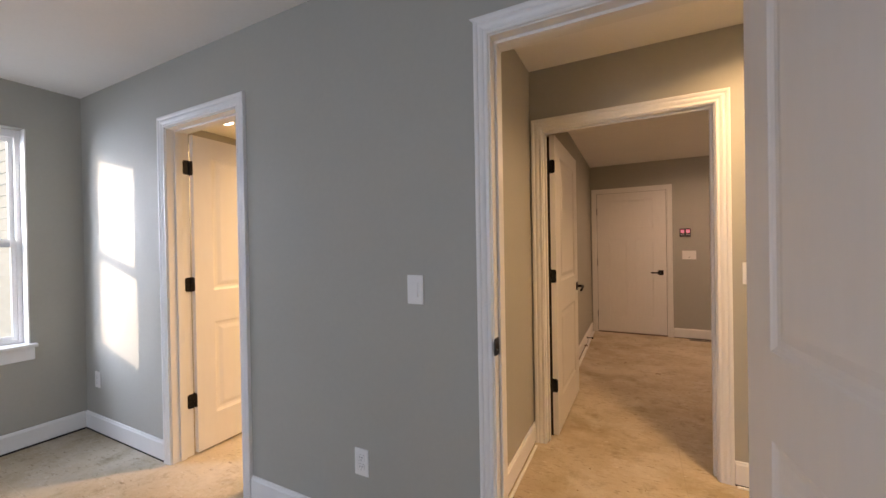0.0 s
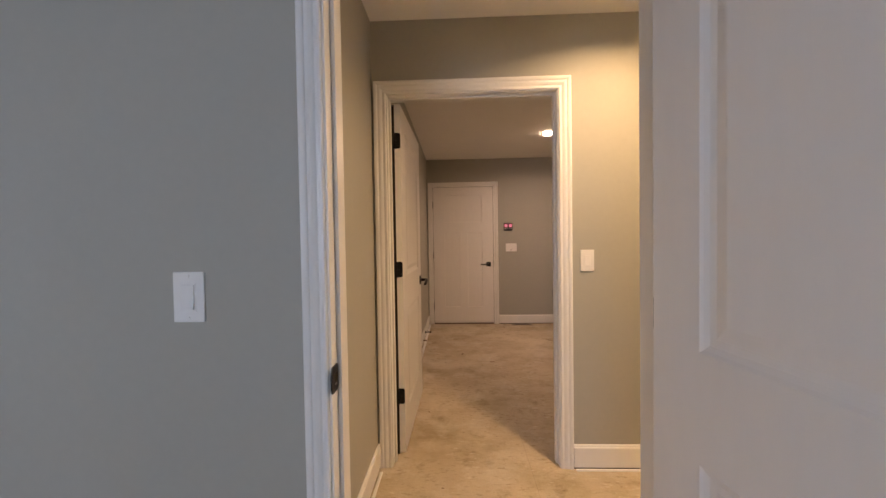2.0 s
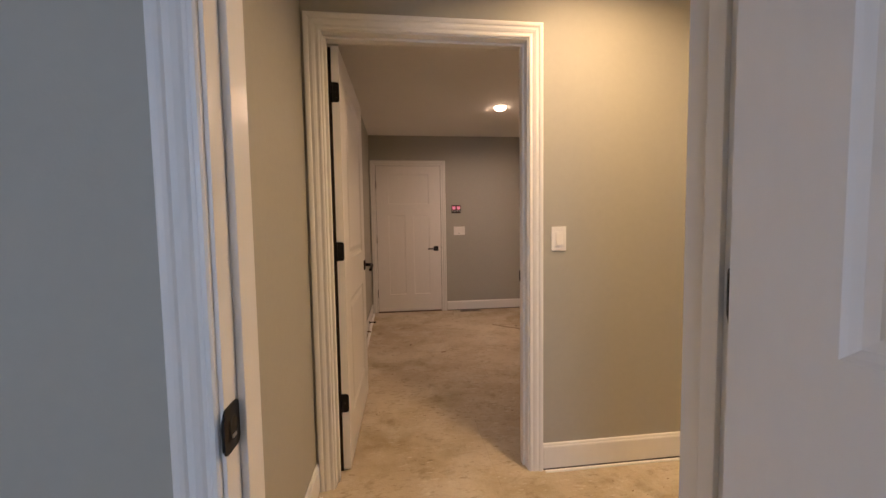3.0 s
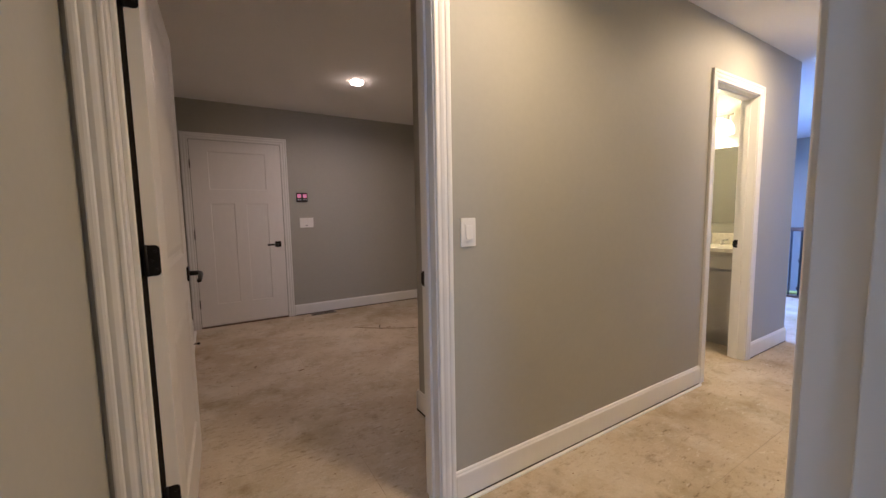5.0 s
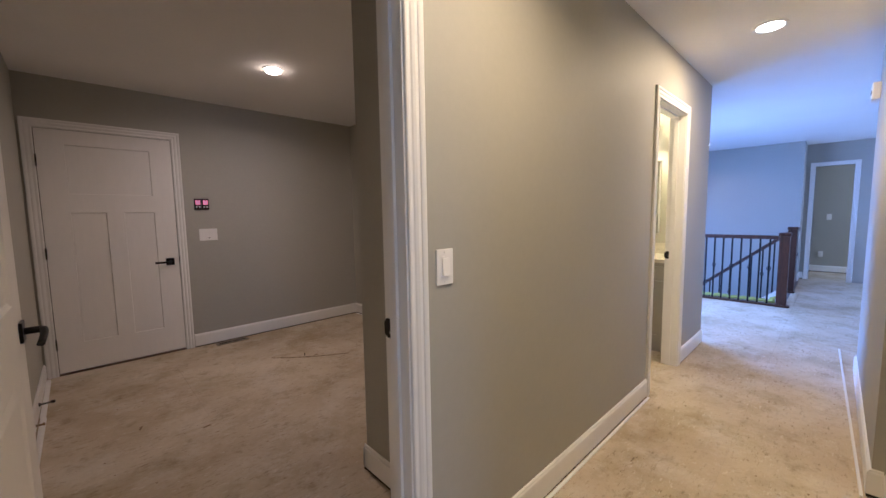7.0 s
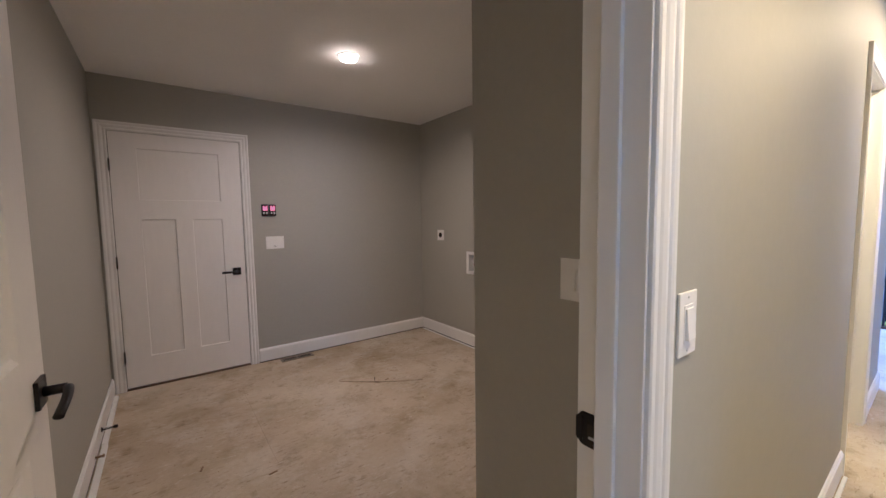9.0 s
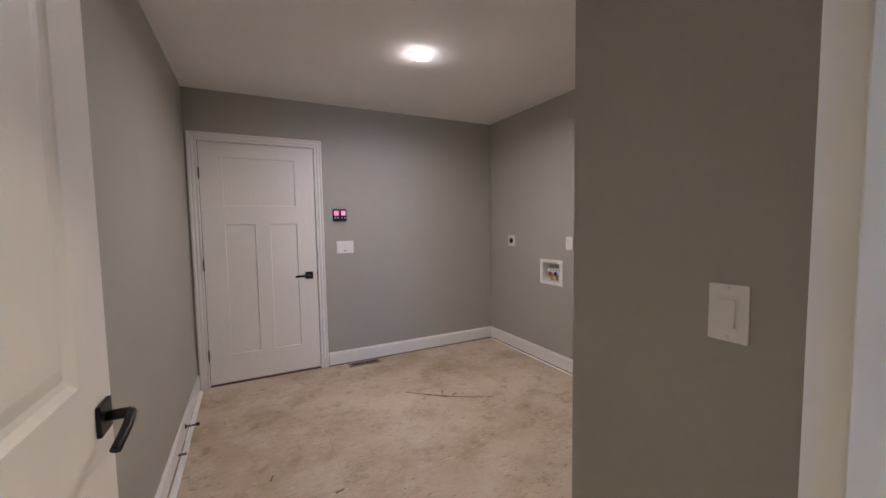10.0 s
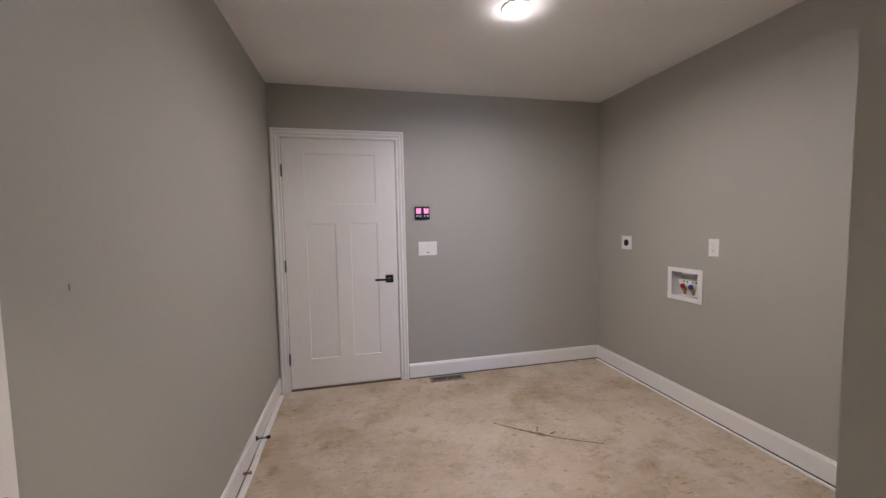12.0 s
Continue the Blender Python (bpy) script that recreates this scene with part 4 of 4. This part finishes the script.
for x in (-0.24, 0.0, 0.24):
    part("socket", lathe([(0.02, 0.03), (0.024, 0.0), (0.024, -0.02)], 16, pose(x, -0.09, 0.0)), STEEL, vl)
    part("globe", lathe([(0.028, -0.02), (0.055, -0.06), (0.066, -0.11), (0.060, -0.145), (0.045, -0.15)], 22, pose(x, -0.09, 0.0)), GLOBE, vl, "lit frosted glass shade")
lamp("vanity_lamp", "POINT", pose(3.72, 3.1, 1.95), BATH_W, (1.0, 0.74, 0.32), 0.06)

# ---- laundry: small things ----
reg = thing("floor_register", pose(0.836, 6.022, 0), "taupe metal floor register by the baseboard", "floor vent")
part("well", box(-0.130, 0.130, -0.032, 0.032, 0.0, 0.0015), DARK, reg)
for a, b, c, d in ((-0.150, 0.150, -0.047, -0.030), (-0.150, 0.150, 0.030, 0.047), (-0.150, -0.127, -0.030, 0.030), (0.127, 0.150, -0.030, 0.030), (-0.006, 0.006, -0.030, 0.030)):
    part("frame", box(a, b, c, d, 0.0, 0.006, 0.0015), TAUPE, reg)
for i in range(18):
    x = -0.118 + i * 0.01388
    if abs(x) > 0.009:
        part("slat", box(x - 0.0014, x + 0.0014, -0.030, 0.030, 0.0010, 0.0030), TAUPE, reg)
ds = thing("door_stop", pose(LX0 + 0.014, 5.300, 0.078, 0, 0, 90), "black spring door stop on the baseboard", "door stop")
part("base", lathe([(0.014, 0), (0.014, 0.004), (0.008, 0.008)], 16, pose(0, 0, 0, 90)), BLACK, ds)
pts = [(0.0055 * math.cos(a), -0.006 - 0.052 * a / (2 * math.pi * 9), 0.0055 * math.sin(a)) for a in (2 * math.pi * 9 * i / 108 for i in range(109))]
part("spring", tube(pts, 0.0018, 5), BLACK, ds)
part("rubber_tip", lathe([(0.008, 0.056), (0.010, 0.062), (0.010, 0.074), (0.007, 0.078)], 14, pose(0, 0, 0, 90)), BLACK, ds)
ds2 = thing("door_stop", pose(LX0 + 0.014, 5.02, 0.045, 0, 0, 90), "small brown bumper peg on the baseboard", "door stop")
part("peg", lathe([(0.007, 0), (0.006, 0.03), (0.010, 0.034), (0.008, 0.04)], 12, pose(0, 0, 0, 90)), CHIP, ds2)
for y0, y1, x, label in ((5.235, 6.03, -0.500, "loose white shoe moulding strip lying by the baseboard"), (3.75, 5.225, -0.492, "loose white shoe moulding strip lying on the floor")):
    bm = bmesh.new()
    prof = [(-0.003, 0.0), (0.024, 0.0), (0.023, 0.006), (0.019, 0.011), (0.011, 0.0145), (-0.003, 0.016)]
    l0 = [bm.verts.new((x + u - 0.0095, y0, w)) for u, w in prof]
    l1 = [bm.verts.new((x + u - 0.0095 - 0.004, y1, w)) for u, w in prof]
    for i in range(6):
        bm.faces.new((l0[i], l0[(i + 1) % 6], l1[(i + 1) % 6], l1[i]))
    bm.faces.new(l0), bm.faces.new(l1)
    tagged(part("shoe_moulding", bm, TRIM), label, "trim strip")
for x0, y0, x1, y1, k in ((LX1 - 0.027, 3.32, LX1 - 0.027, 6.07, 1.0), (0.53, 2.535, 2.53, 2.535, 0.8), (HX0 + 0.027, 1.55, HX0 + 0.027, 2.50, 0.8), (2.215, 1.549, 4.72, 1.612, 0.6)):
    bm = bmesh.new()
    d = Vector((x1 - x0, y1 - y0, 0)).normalized()
    o_ = Vector((-d.y, d.x, 0))
    prof = [(-0.010, 0.0), (0.010, 0.0), (0.010, 0.003), (0.007, 0.007), (-0.008, 0.007), (-0.010, 0.004)]
    ls = [[bm.verts.new(Vector((a, b, 0)) + o_ * u * k + Vector((0, 0, w))) for u, w in prof] for a, b in ((x0, y0), (x1, y1))]
    for i in range(6):
        bm.faces.new((ls[0][i], ls[0][(i + 1) % 6], ls[1][(i + 1) % 6], ls[1][i]))
    bm.faces.new(ls[0]), bm.faces.new(ls[1])
    tagged(part("shoe_moulding", bm, TRIM), "white shoe moulding strip along the foot of the baseboard", "trim strip")

tagged(part("wall_scuff", box(LX0 - 0.001, LX0 + 0.0012, 3.9295, 3.9325, 1.204, 1.219, 0.0004), CHIP), "tiny dark scuff on the laundry wall", "scuff")

# long curved splinter mark and a nail in the laundry floor
rng = random.Random(9)
bm = bmesh.new()
prev = None
for i in range(41):
    s_ = i / 40
    x, y = 0.955 + 0.56 * s_, 5.232 - 0.40 * s_ - 0.035 * math.sin(math.pi * s_) + 0.002 * (rng.random() - 0.5)
    w = 0.0010 + 0.011 * math.exp(-((s_ - 0.36) / 0.20) ** 2) * (0.3 + rng.random()) + 0.003 * rng.random()
    a, b, c = (bm.verts.new((x - 0.4 * w, y - w, 0.0005)), bm.verts.new((x, y, 0.0025 + 0.002 * rng.random())), bm.verts.new((x + 0.4 * w, y + w, 0.0005)))
    if prev:
        bm.faces.new((prev[0], a, b, prev[1])), bm.faces.new((prev[1], b, c, prev[2])), bm.faces.new((prev[0], prev[2], c, a))
    prev = (a, b, c)
tagged(part("splinter", bm, STAIN), "long curved raised splinter in the subfloor", "splinter")
tagged(part("nail", lathe([(0.0022, 0.0), (0.0022, 0.024), (0.005, 0.0245), (0.005, 0.027)], 8, pose(1.19, 5.06, 0.0)), DARK), "nail standing up from the subfloor", "nail")
for x, y, a in ((1.28, 5.02, 20), (-0.05, 4.62, 70), (0.25, 4.35, 10)):
    tagged(part("wood_chip", box(-0.022, 0.022, -0.005, 0.005, 0.0, 0.004, 0.0012), CHIP), "small splinter of wood lying on the floor", "debris").matrix_world = pose(x, y, 0.0, 0, 0, a)
bm = bmesh.new()
for i in range(420):
    zone = rng.random()
    x, y = (rng.uniform(-0.45, 2.3), rng.uniform(2.8, 6.0)) if zone < 0.6 else ((rng.uniform(-0.5, 4.0), rng.uniform(1.56, 2.5)) if zone < 0.85 else (rng.uniform(4.2, 6.3), rng.uniform(1.6, 4.5)))
    if x > 0.74 and 2.5 < y < 3.32:
        continue
    r = rng.choice((0.0012, 0.0018, 0.0022, 0.003, 0.0045))
    a = rng.random() * 6.3
    vs = []
    for k in range(5):
        q = a + k * 1.2566
        rr = r * (0.5 + rng.random())
        vs.append(bm.verts.new((x + rr * math.cos(q) * 1.5, y + rr * math.sin(q), 0.0)))
    tip = bm.verts.new((x, y, 0.0015 + r * 0.4))
    for k in range(5):
        bm.faces.new((vs[k], vs[(k + 1) % 5], tip))
    bm.faces.new(vs)
tagged(part("floor_debris", bm, CHIP), "scattered crumbs and wood chips on the bare floor", "debris", kind="stuff")

# ---- floor boards ----
board_at = {}
GAP = 0.0004
for a, b, c, d in LANDS:
    ys = sorted({c, d, *[float(q) for q in np.arange(2.03 - 6.0, 8, 1.2) if c + 0.02 < q < d - 0.02]})
    for k in range(len(ys) - 1):
        shift = 0.35 if round((ys[k] + 9.97) / 1.2) % 2 else 1.57
        xs = sorted({a, b, *[float(q) for q in np.arange(-3.72 + shift, 12.2, 2.44) if a + 0.02 < q < b - 0.02]})
        for i in range(len(xs) - 1):
            w, h = xs[i + 1] - xs[i], ys[k + 1] - ys[k]
            key = (round(w, 3), round(h, 3))
            if key not in board_at:
                me = mesh_of(box(GAP, w - GAP, GAP, h - GAP, -0.020, 0.0), "subfloor_board")
                me.materials.append(FLOOR)
                board_at[key] = me
            o = new("subfloor_board", board_at[key])
            o.parent, o.location = floor, (xs[i], ys[k], 0)
